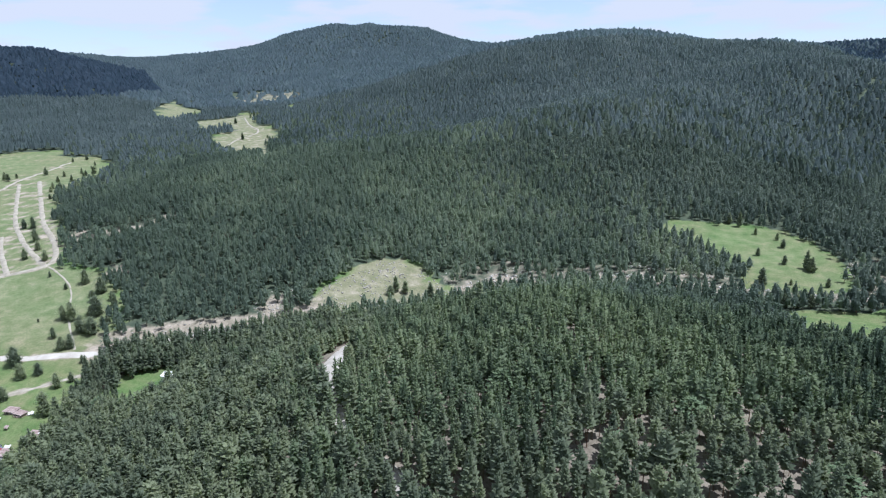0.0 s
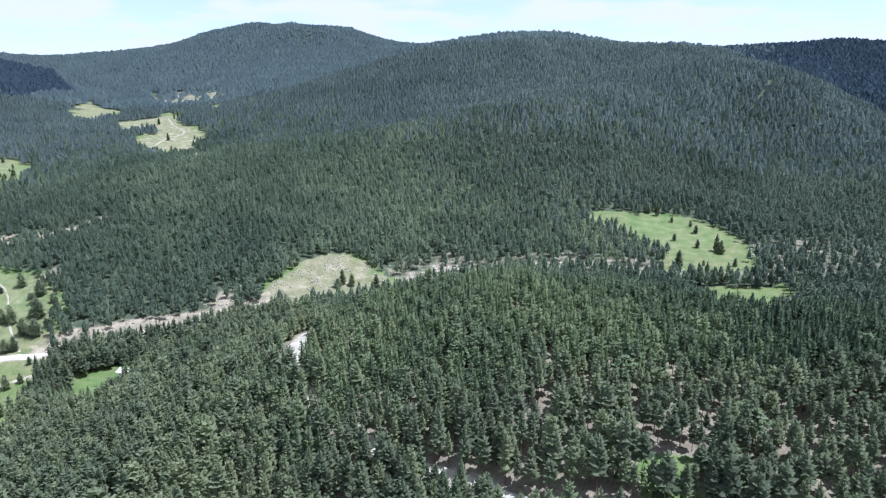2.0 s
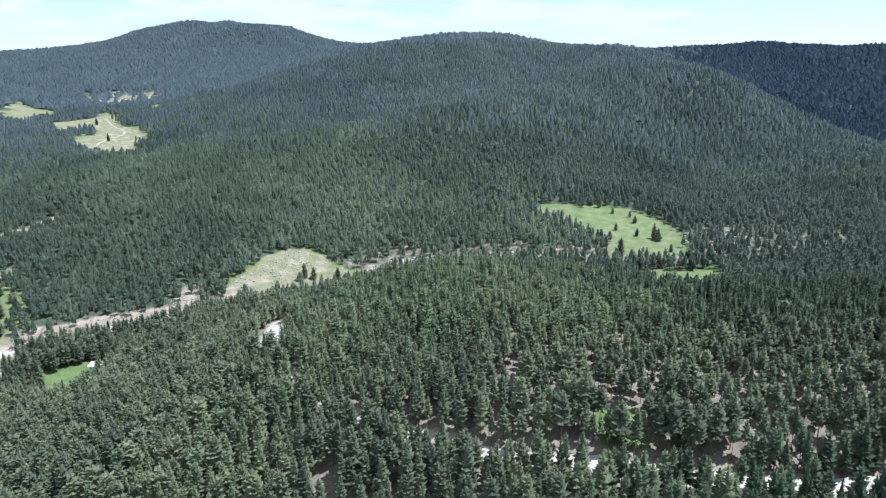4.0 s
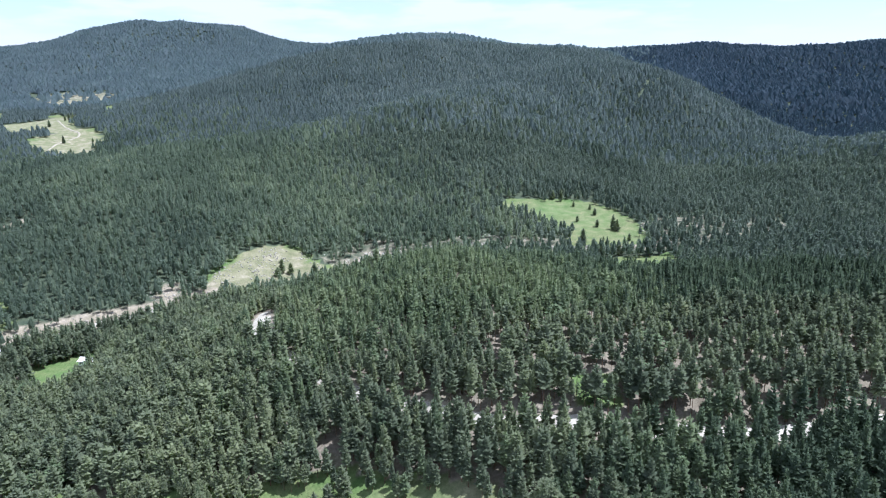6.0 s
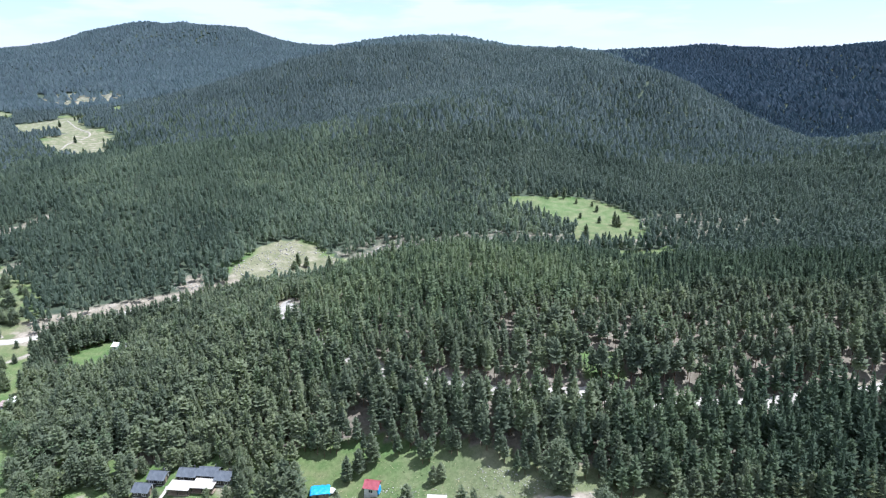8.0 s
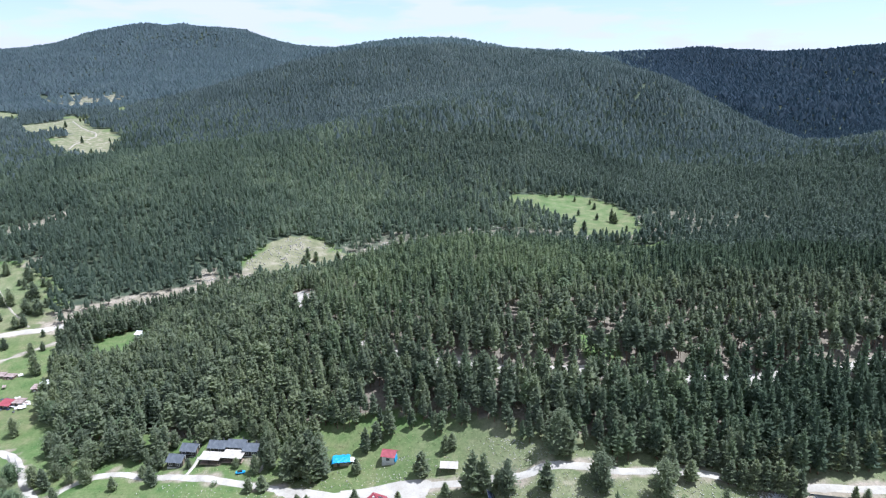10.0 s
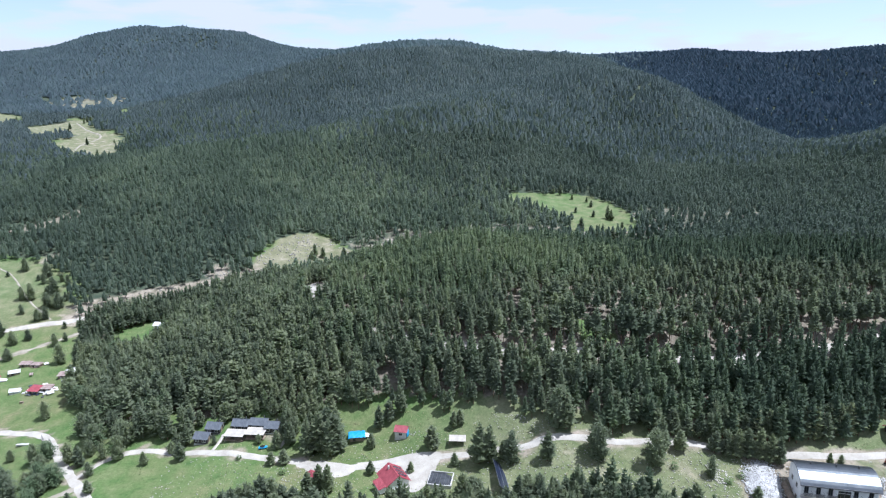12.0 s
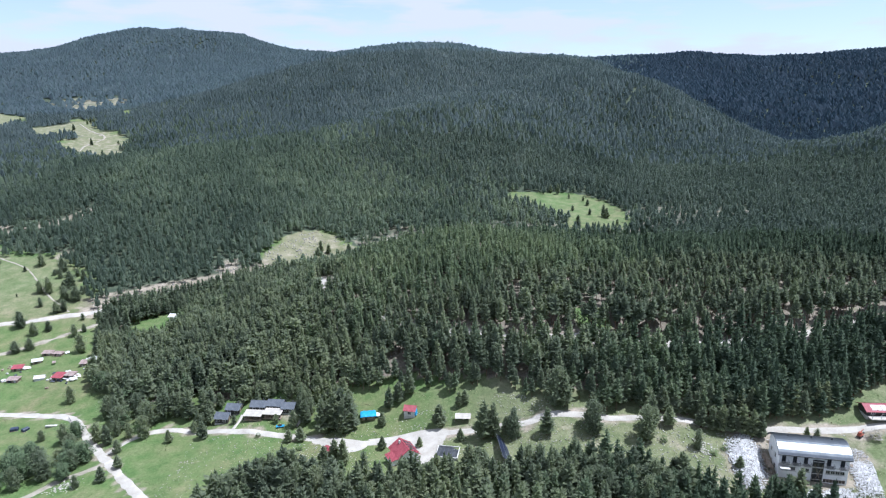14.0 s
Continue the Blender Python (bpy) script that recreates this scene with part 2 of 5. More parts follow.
# ---- the lie of the land ----
# hills and hollows: x, y, height, two half-widths, turn in degrees
MOUNTAINS = [(-50, 1442, 157, 316, 350, -21), (-954, 2147, 183, 610, 596, -12), (-342, 2568, 73, 483, 455, 1), (609, 2047, 185, 674, 216, -15), (1612, 2158, 229, 244, 482, 11), (1032, 1588, 117, 593, 206, -2), (-1906, 1419, 204, 384, 545, -1), (-1557, 2552, 120, 556, 333, 11), (277, 1257, 75, 368, 130, 8), (-1154, 1201, 108, 288, 130, -27), (-1057, 2359, 52, 130, 311, 7), (-746, 2378, 74, 130, 249, -31), (-720, 2469, -17, 161, 280, -2), (931, 2169, 30, 171, 237, 0), (18, 1192, -42, 197, 130, 21)]
SLOPES = [(-121, 696, 34, 219, 107, 27), (53, 802, 48, 123, 274, -5), (787, 527, 221, 159, 524, -21), (-231, 497, 19, 83, 134, 5), (-833, 745, 64, 340, 213, -30), (486, 633, 60, 220, 122, 23), (-53, 400, -22, 39, 43, 17), (299, 979, 80, 123, 122, -13)]
KNOLLS = [(107, 257, 18, 167, 61, 25), (-31, 291, 23, 59, 63, -7), (340, 299, 40, 168, 134, 19), (-211, 191, -10, 103, 169, -7), (-32, 376, 14, 178, 42, -37), (115, 157, -1, 25, 25, 7), (-20, 205, -13, 55, 25, -8), (38, 213, 7, 25, 27, 4), (-152, 331, -1, 76, 25, -8)]
BASE = -35.1
# small tops and saddles along the skyline: x, y, height, half-width
CRESTS = [(-818, 2316, -13, 45), (-751, 2323, -7, 40), (-696, 2366, 7, 35), (-903, 2258, -12, 35), (-1046, 2292, 5, 50), (-860, 2297, 11, 30), (-937, 2227, 6, 35), (-222, 1511, -21, 50), (123, 1382, -9, 45),
          (180, 1335, -10, 45), (245, 1312, 3, 50), (452, 2035, -9, 70), (553, 2017, -6, 60), (745, 1938, 9, 50), (805, 1948, -8, 40), (880, 1931, -7, 60), (980, 1900, -17, 80), (-1573, 2063, -11, 90), (-1200, 2220, -6, 70)]
wave_rng = np.random.RandomState(5)
WAVES = [(wave_rng.uniform(0, 6.28), wave_rng.uniform(0, 6.28), w) for w in np.geomspace(9, 34, 7)]
SWELLS = [(wave_rng.uniform(0, 6.28), wave_rng.uniform(0, 6.28), w) for w in np.geomspace(110, 420, 9)]


def ground_z(x, y):
    x, y = np.asarray(x, float), np.asarray(y, float)
    z = BASE + 0 * x
    for x0, y0, h, rx, ry, a in MOUNTAINS + SLOPES + KNOLLS:
        c, s = math.cos(radians(a)), math.sin(radians(a))
        u, v = ((x - x0) * c + (y - y0) * s) / rx, ((y - y0) * c - (x - x0) * s) / ry
        z = z + h * np.exp(-0.5 * (u * u + v * v))
    for x0, y0, h, r in CRESTS:
        z = z + h * np.exp(-0.5 * ((x - x0) ** 2 + (y - y0) ** 2) / r ** 2)
    for a, ph, w in WAVES:
        z = z + 0.007 * w * np.sin((x * math.cos(a) + y * math.sin(a)) * 6.283 / w + ph)
    far = np.clip((np.hypot(x, y - 60) - 620) / 700, 0, 1)
    for a, ph, w in SWELLS:
        z = z + far * 0.005 * w * np.sin((x * math.cos(a) + y * math.sin(a)) * 6.283 / w + ph)
    return z


def gz(x, y):
    return float(ground_z(x, y))


def inside(poly, x, y):
    x, y = np.asarray(x, float), np.asarray(y, float)
    hit = np.zeros(x.shape, bool)
    for (x0, y0), (x1, y1) in zip(poly, poly[1:] + poly[:1]):
        if y0 != y1:
            hit ^= ((y0 > y) != (y1 > y)) & (x < (x1 - x0) * (y - y0) / (y1 - y0) + x0)
    return hit


def ragged(poly, x, y):
    """As inside(), with an uneven, scalloped edge that coarsens with distance."""
    x, y = np.asarray(x, float), np.asarray(y, float)
    a = np.where(y > 600, 9.0, np.where(y > 330, 2.6, 1.5))
    k = np.where(y > 600, 0.045, np.where(y > 330, 0.16, 0.26))
    dx = a * (np.sin(y * k + 1.3) + 0.6 * np.sin((x + y) * k * 2.3))
    dy = a * (np.sin(x * k + 0.4) + 0.6 * np.sin((x - y) * k * 2.1 + 2))
    return inside(poly, x + dx, y + dy)


def off_line(line, x, y):
    x, y = np.asarray(x, float), np.asarray(y, float)
    best = np.full(x.shape, 1e9)
    for (x0, y0), (x1, y1) in zip(line, line[1:]):
        dx, dy = x1 - x0, y1 - y0
        t = np.clip(((x - x0) * dx + (y - y0) * dy) / (dx * dx + dy * dy), 0, 1)
        best = np.minimum(best, np.hypot(x - x0 - t * dx, y - y0 - t * dy))
    return best


# meadows and fields
VILLAGE = [(-150, 258), (-131, 246), (-127, 236), (-121, 226), (-110, 217), (-104, 215), (-97, 216.5), (-88, 212.5), (-81.5, 213.5), (-79, 222), (-60, 222), (-50, 219.5), (-46, 217), (-30, 217), (-16, 219), (13, 209), (32, 199), (57, 191.5), (73, 189.5), (83, 187.5), (97, 184.5),
           (108, 183.5), (117, 185), (128, 190.5), (150, 196), (185, 195), (190, 150), (120, 140), (98, 152), (62, 160), (54, 167), (40, 170), (20, 165), (-10, 168), (-30, 170),
           (-40, 163), (-64, 165), (-72, 150), (-90, 120), (-160, 60), (-360, 60), (-360, 300), (-420, 400)]
FIELDS = [(-420, 400), (-620, 600), (-560, 690), (-500, 670), (-429, 620), (-398, 552), (-392, 518), (-276, 405), (-231, 396), (-190, 349), (-180, 334), (-165, 302), (-156, 286), (-150, 258), (-360, 250)]
HUT_GLADE = [(-156, 314), (-150, 324), (-143, 327), (-130, 323.5), (-127, 315), (-135, 306), (-142, 300), (-150, 304)]
ROCKY_GLADE = [(-102, 386), (-111, 400), (-109, 420), (-94, 446), (-75, 450), (-61, 437), (-48, 427), (-66, 412), (-82, 394), (-92, 378)]
GREEN_GLADE = [(50, 512), (72, 522), (93, 518), (116, 514), (133, 480), (130, 430), (103, 417), (88, 430), (90, 456), (74, 478), (56, 491)]
LOWER_GLADE = [(90, 399), (108, 395), (132, 400), (130, 384), (115, 350), (98, 350), (91, 374)]
FAR_MEADOW = [(-449, 790), (-396, 767), (-249, 578), (-255, 602), (-403, 872), (-460, 959), (-492, 974), (-555, 1078), (-595, 1099), (-604, 1065), (-597, 959), (-540, 886), (-539, 963), (-525, 953), (-492, 854)]
FAR_STRIP = [(-747, 1059), (-757, 1123), (-850, 1325), (-722, 1142), (-739, 1122), (-706, 1097), (-688, 1116), (-633, 996), (-613, 931), (-620, 926)]
FAR_GAP = [(-566, 1195), (-583, 1283), (-504, 1124), (-515, 1107)]
# left-hand hill whose cloud shade is painted into the needle colour
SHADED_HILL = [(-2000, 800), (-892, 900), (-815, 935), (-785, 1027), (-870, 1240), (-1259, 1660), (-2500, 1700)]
FAR_SCREE = [(-875, 1475), (-806, 1510), (-686, 1478), (-610, 1318), (-604, 1210), (-619, 1156), (-649, 1168)]
GLADES = [VILLAGE, FIELDS, HUT_GLADE, ROCKY_GLADE, GREEN_GLADE, LOWER_GLADE, FAR_MEADOW, FAR_STRIP, FAR_GAP]
ROAD_BEND = [(-63, 319), (-52, 318), (-49, 302), (-46, 290), (-44.5, 284), (-51, 282), (-57, 290), (-61, 304)]
GULLY = (379, 742)
SMALL_GAPS = [(56, 233, 6), (29, 250, 3.5), (100, 226, 3), (125, 226, 3), (-17, 226, 4), (72, 236, 3), (-80, 236, 4), (140, 232, 3), (86, 250, 3), (21, 306, 4), (-18, 325, 2.2)]
BARE_GAPS = [(-259, 455, 8), (-270, 448, 6), (-282, 450, 6), (-293, 437, 7), (-235, 402, 6), (-252, 464, 6), (-304, 447, 6), (379, 742, 9), (385, 760, 7), (300, 910, 7), (427, 924, 6)]

# roads and tracks: half-width, then the line
VILLAGE_ROAD = (1.55, [(-240, 246), (-175, 242), (-160, 239), (-142, 234), (-130, 220), (-114, 202), (-102, 189), (-89, 175), (-70, 155), (-60, 120)])
MAIN_ROAD = (1.2, [(-115, 203), (-109, 212), (-97, 215), (-85, 211), (-68, 207), (-52, 204), (-41, 200), (-33, 195), (-24, 195), (-15, 196), (-7, 195), (7, 193), (18, 192), (27, 190), (34, 192),
                   (52, 189), (61, 188), (73, 187), (83, 185), (97, 182), (110, 181), (132, 180), (175, 178)])
VALLEY_ROAD = (2.2, [(-300, 300), (-227, 322), (-211, 326), (-194, 332), (-180, 337), (-165, 347), (-145, 358), (-115, 370), (-100, 380)])
FIELD_ROAD = (1.15, [(-260, 262), (-208, 293), (-197, 302), (-187, 311), (-175, 323)])
FOREST_ROAD = (2.1, [(-62, 330), (-60, 316), (-59, 307), (-53, 290), (-44, 277), (-37, 267), (-30, 257), (-9, 243), (9, 234), (23, 227), (44, 221), (77, 219), (98, 218), (124, 219), (145, 223), (190, 230)])
TERRACE_ROADS = [(1.7, [(-330, 372), (-301, 387.5), (-289, 396), (-284, 403), (-285, 410), (-297, 423), (-314, 437.5), (-340, 456), (-364, 476), (-413, 521), (-459, 563)]),
                 (1.5, [(-284, 403), (-294, 408), (-316, 421), (-345, 441), (-378, 466), (-405, 491.5), (-468, 551)]),
                 (1.3, [(-455, 505), (-466, 531), (-477, 557), (-484, 580), (-489, 607), (-502, 640)]), (1.5, [(-360, 440), (-338, 420), (-314, 402), (-297, 389)])]
FOOTPATH = (0.5, [(-283, 403), (-262, 393), (-244, 381), (-233, 368), (-219, 353), (-207, 343), (-198, 335)])
BROOK_PATH = (1.5, [(-111, 197), (-122, 190), (-140, 176), (-170, 150)])
FAR_TRACK = (1.4, [(-560, 1040), (-500, 960), (-462, 930), (-470, 880), (-455, 835)])
SCAR = [(-184, 344), (-170, 351), (-150, 357), (-130, 363), (-112, 373), (-103, 382)]
SPILL = (-127, 385)
BANK = [(-48, 428), (-30, 443), (-13, 434), (7, 430), (22, 433), (35, 434), (67, 424), (130, 416)]
ROADS = [VILLAGE_ROAD, MAIN_ROAD, VALLEY_ROAD, FIELD_ROAD, FOREST_ROAD, *TERRACE_ROADS]


def stony_wood(x, y):
    """Thin pines over loose rock, above the stream bank and past the green glade."""
    return (off_line(BANK, x, y) < 22) & (y > 425) | (np.hypot((x - 165) / 55, (y - 440) / 38) < 1)


def sheet(name, verts, tris, mats, indices=None, tone=None):
    """A mesh object of triangles or quads straight from arrays."""
    me = bpy.data.meshes.new(name)
    k = tris.shape[1]
    me.vertices.add(len(verts)), me.loops.add(tris.size), me.polygons.add(len(tris))
    me.vertices.foreach_set("co", np.ascontiguousarray(verts, np.float32).ravel())
    me.loops.foreach_set("vertex_index", np.ascontiguousarray(tris, np.int32).ravel())
    me.polygons.foreach_set("loop_start", np.arange(0, tris.size, k, dtype=np.int32))
    for m in mats:
        me.materials.append(m)
    if indices is not None:
        me.polygons.foreach_set("material_index", np.ascontiguousarray(indices, np.int32))
    me.update(calc_edges=True)
    if tone is not None:
        me.attributes.new("tone", "FLOAT", "FACE").data.foreach_set("value", np.ascontiguousarray(tone, np.float32))
    return new(name, me)


def build_ground():
    n, k, reach = 330, 4.6, 4700.0
    u = np.linspace(-1, 1, n + 1)
    s = reach * np.sinh(k * u) / math.sinh(k)
    X, Y = np.meshgrid(s - 20, s + 260)
    x, y = X.ravel(), Y.ravel()
    verts = np.stack([x, y, ground_z(x, y)], 1)
    i = (np.arange(n)[:, None] * (n + 1) + np.arange(n)[None, :]).ravel()
    ob = sheet("ground", verts, np.stack([i, i + 1, i + n + 2, i + n + 1], 1), [GROUND])
    ob.data.polygons.foreach_set("use_smooth", np.ones(n * n, bool))
    grass, earth = np.zeros(len(x)), np.zeros(len(x))
    for poly in GLADES:
        grass[off_line(poly + poly[:1], x, y) < (5.5 if poly in (VILLAGE, FIELDS, HUT_GLADE) else 2.5)] = 0.8
        grass[ragged(poly, x, y)] = 1
    for cx, cy, r in SMALL_GAPS[:1]:
        grass[np.hypot(x - cx, y - cy) < r + 2] = 0.8
    scree = inside(FAR_SCREE, x, y)
    grass[scree], earth[scree] = 0.5, 0.52
    rocky = ragged(ROCKY_GLADE, x, y)
    grass[rocky], earth[rocky] = 0.9, 0.30
    earth[inside(ROAD_BEND, x, y)] = 0.5
    earth = np.maximum(earth, np.clip(1.15 - off_line(SCAR, x, y) / 18, 0, 0.9))
    earth = np.maximum(earth, np.clip(1.1 - off_line(BANK, x, y) / 7, 0, 0.9))
    for half, line in ROADS:
        earth = np.maximum(earth, np.clip(0.9 - (off_line(line, x, y) - half) / 2.0, 0, 0.7))
    for cx, cy, r in BARE_GAPS:
        earth = np.maximum(earth, np.clip(1.3 - np.hypot(x - cx, y - cy) / (r + 2), 0, 0.75))
    earth = np.maximum(earth, np.clip(1.15 - np.hypot((x - SPILL[0]) / 10, (y - SPILL[1]) / 15), 0, 0.8))
    earth = np.maximum(earth, np.clip(1.25 - np.hypot((x + 60) / 17, (y - 216.5) / 6.5), 0, 0.5))
    rough = stony_wood(x, y) & (grass < 0.5)
    earth[rough] = np.maximum(earth[rough], 0.46)
    near = np.hypot((x - 102) / 21, (y - 170) / 11.5)
    earth = np.maximum(earth, np.clip(1.5 - near, 0, 0.9))
    dry = (x > 15) & (x < 96) & (y > 145) & (y < 188)
    earth[dry] = np.maximum(earth[dry], 0.26)
    grass[(x > -124) & (x < -88) & (y > 200) & (y < 234)] = 0.9
    terrace = (x < -262) & (y > 375) & (grass > 0.5)
    earth[terrace] = np.maximum(earth[terrace], 0.24)
    earth[inside(FAR_MEADOW, x, y)] = 0.36
    parched = np.where(inside(FIELDS, x, y), np.clip((y - 318) / 40, 0, 0.42), 0.0)
    parched = np.maximum(parched, np.clip((x + 10) / 50, 0, 0.55) * (y < 216))
    parched[rocky], parched[inside(FAR_MEADOW, x, y) | inside(FAR_STRIP, x, y)] = 1.0, 0.8
    parched[inside(GREEN_GLADE, x, y)] = 0.2
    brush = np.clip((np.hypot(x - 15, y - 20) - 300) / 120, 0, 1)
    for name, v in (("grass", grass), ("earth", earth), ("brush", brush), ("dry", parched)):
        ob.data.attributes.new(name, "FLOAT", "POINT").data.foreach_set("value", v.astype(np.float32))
    return tagged(ob, "wooded valley floor and hillsides of grass and litter", "ground", kind="structure")


build_ground()


def smooth_line(line, step=1.6):
    """A line through the points, rounded at the corners and cut into even steps."""
    pts = [Vector(p) for p in line]
    for _ in range(2):
        out = [pts[0]]
        for a, b in zip(pts, pts[1:]):
            out += [a.lerp(b, 0.25), a.lerp(b, 0.75)]
        pts = out + [pts[-1]]
    res = [pts[0]]
    for a, b in zip(pts, pts[1:]):
        m = max(1, int((b - a).length / step))
        res += [a.lerp(b, j / m) for j in range(1, m + 1)]
    return res


def road(name, half, line, mat, label, lift=0.14):
    pts = smooth_line(line)
    rng = random.Random(len(pts))
    verts, faces = [], []
    cols = (-1.0, -0.55, 0.0, 0.55, 1.0)
    for i, p in enumerate(pts):
        d = (pts[min(i + 1, len(pts) - 1)] - pts[max(i - 1, 0)]).normalized()
        side = Vector((d.y, -d.x))
        for c in cols:
            w = half * c * (1 + (rng.uniform(-0.14, 0.14) if abs(c) == 1 else 0))
            q = p + side * w
            verts.append((q.x, q.y, gz(q.x, q.y) + (lift if abs(c) < 1 else 0.02)))
        if i:
            a = (i - 1) * 5
            faces += [(a + j, a + j + 1, a + j + 6, a + j + 5) for j in range(4)]
    ob = sheet(name, np.array(verts), np.array(faces), [mat])
    ob.data.polygons.foreach_set("use_smooth", np.ones(len(faces), bool))
    return tagged(ob, label, "road", kind="structure")


road("road", *VILLAGE_ROAD, GRAVEL, "pale gravel village road crossing the brook")
road("road", *MAIN_ROAD, GRAVEL, "pale gravel road through the hamlet meadow")
road("road", *VALLEY_ROAD, GRAVEL, "wide pale gravel road along the valley")
road("road", *FIELD_ROAD, TRACK, "narrow dirt track across the grass field")
road("road", *FOREST_ROAD, GRAVEL, "pale gravel road winding through the pine wood")
for row in TERRACE_ROADS:
    road("road", *row, TRACK, "wide dirt road on the terraced field", 0.5)
road("path", *FOOTPATH, TRACK, "thin worn footpath down the grass slope")
road("road", *BROOK_PATH, TRACK, "dirt track beside the brook bushes")
road("road", *FAR_TRACK, TRACK, "faint dirt track over a distant meadow", 0.5)


def yard(name, outline, mat, label):
    cx, cy = sum(p[0] for p in outline) / len(outline), sum(p[1] for p in outline) / len(outline)
    ring = smooth_line(outline + outline[:1], 1.5)[:-1]
    verts, faces, k = [(cx, cy, gz(cx, cy) + 0.16)], [], len(ring)
    for f in (0.34, 0.67, 1.0):
        for p in ring:
            x, y = cx + (p.x - cx) * f, cy + (p.y - cy) * f
            verts.append((x, y, gz(x, y) + (0.16 if f < 1 else 0.03)))
    me = bpy.data.meshes.new(name)
    for j in range(k):
        faces.append((0, 1 + j, 1 + (j + 1) % k))
        for r in (0, 1):
            a, b = 1 + r * k + j, 1 + r * k + (j + 1) % k
            faces.append((a, a + k, b + k, b))
    me.from_pydata(verts, [], faces)
    me.materials.append(mat)
    return tagged(new(name, me), label, "yard", kind="structure")


yard("pavement", [(-24, 197), (-8, 198), (3, 196), (1, 191), (-1, 184), (-6, 178), (-9, 184), (-15, 191)], GRAVEL, "pale gravel yard beside the red-roofed house")
yard("pavement", [(-45, 201), (-30, 198), (-22, 195), (-28, 190), (-38, 194)], GRAVEL, "pale gravel lay-by in the road bend")
yard("pavement", [(-61.5, 318), (-55.5, 317), (-52.5, 303), (-49.5, 292), (-47.5, 285), (-50.5, 284), (-55.5, 292), (-60, 305)], GRAVEL, "pale gravel shoulder in the bend of the forest road")


# ---- trees ----
def crown_cloud(rng, n, size, low=0.18, wide=0.2, top=0.85, round_=False, lay=False, girth=0.4):
    """A crown as n drooping needle sprays in whorls, for a tree of height 1."""
    out = []
    lean = rng.uniform(-0.02, 0.02, 2)
    whorls = np.sort(rng.uniform(low, 0.97, 11))
    for j in range(n):
        h = (j + rng.uniform(0, 1)) / n
        h = low + (1 - low) * (1 - (1 - h) ** 1.0 if not round_ else h)
        if not round_ and rng.rand() < 0.6:
            h = whorls[np.argmin(abs(whorls - h))] + rng.uniform(-0.012, 0.012)
        t = (h - low) / (1 - low)
        if round_:
            r = wide * math.sqrt(max(0.02, 1 - (2 * t - 0.95) ** 2 * 0.98))
        else:
            r = wide * ((1 - t) ** top * min(1, 0.45 + t * 3.2)) + 0.012
        a = rng.uniform(0, 6.283)
        f = rng.uniform(0.35, 1.12) ** 0.6
        lobes = 1 + 0.22 * math.sin(a * 3 + lean[0] * 300 + h * 9)
        o = np.array((math.cos(a), math.sin(a), 0))
        c = o * r * f * lobes + np.array((lean[0] * h, lean[1] * h, h))
        if lay and rng.rand() < 0.6:
            # boughs that hang down the side of the crown, one over another
            u = o * rng.uniform(0.5, 1.0) + np.array((0, 0, rng.uniform(-1.0, -0.35))) + rng.uniform(-0.2, 0.2, 3)
            v = np.cross(o, (0, 0, 1)) + rng.uniform(-0.25, 0.25, 3)
        else:
            u = o + np.array((0, 0, rng.uniform(-0.45, 0.6))) + rng.uniform(-0.25, 0.25, 3)
            v = np.cross(o, (0, 0, 1)) + rng.uniform(-0.45, 0.45, 3)
        s = size * rng.uniform(0.7, 1.25) * (0.6 + 0.5 * (1 - t))
        out += [c + u * s * 0.85, c - u * s * 0.4 + v * s * girth, c - u * s * 0.4 - v * s * girth]
    # leading shoot
    if not round_ and not lay:
        for a in (0, 2.1, 4.2):
            out += [np.array((lean[0], lean[1], 1.03)), np.array((math.cos(a) * 0.02, math.sin(a) * 0.02, 0.9)), np.array((math.cos(a + 2) * 0.02, math.sin(a + 2) * 0.02, 0.9))]
    return np.array(out)


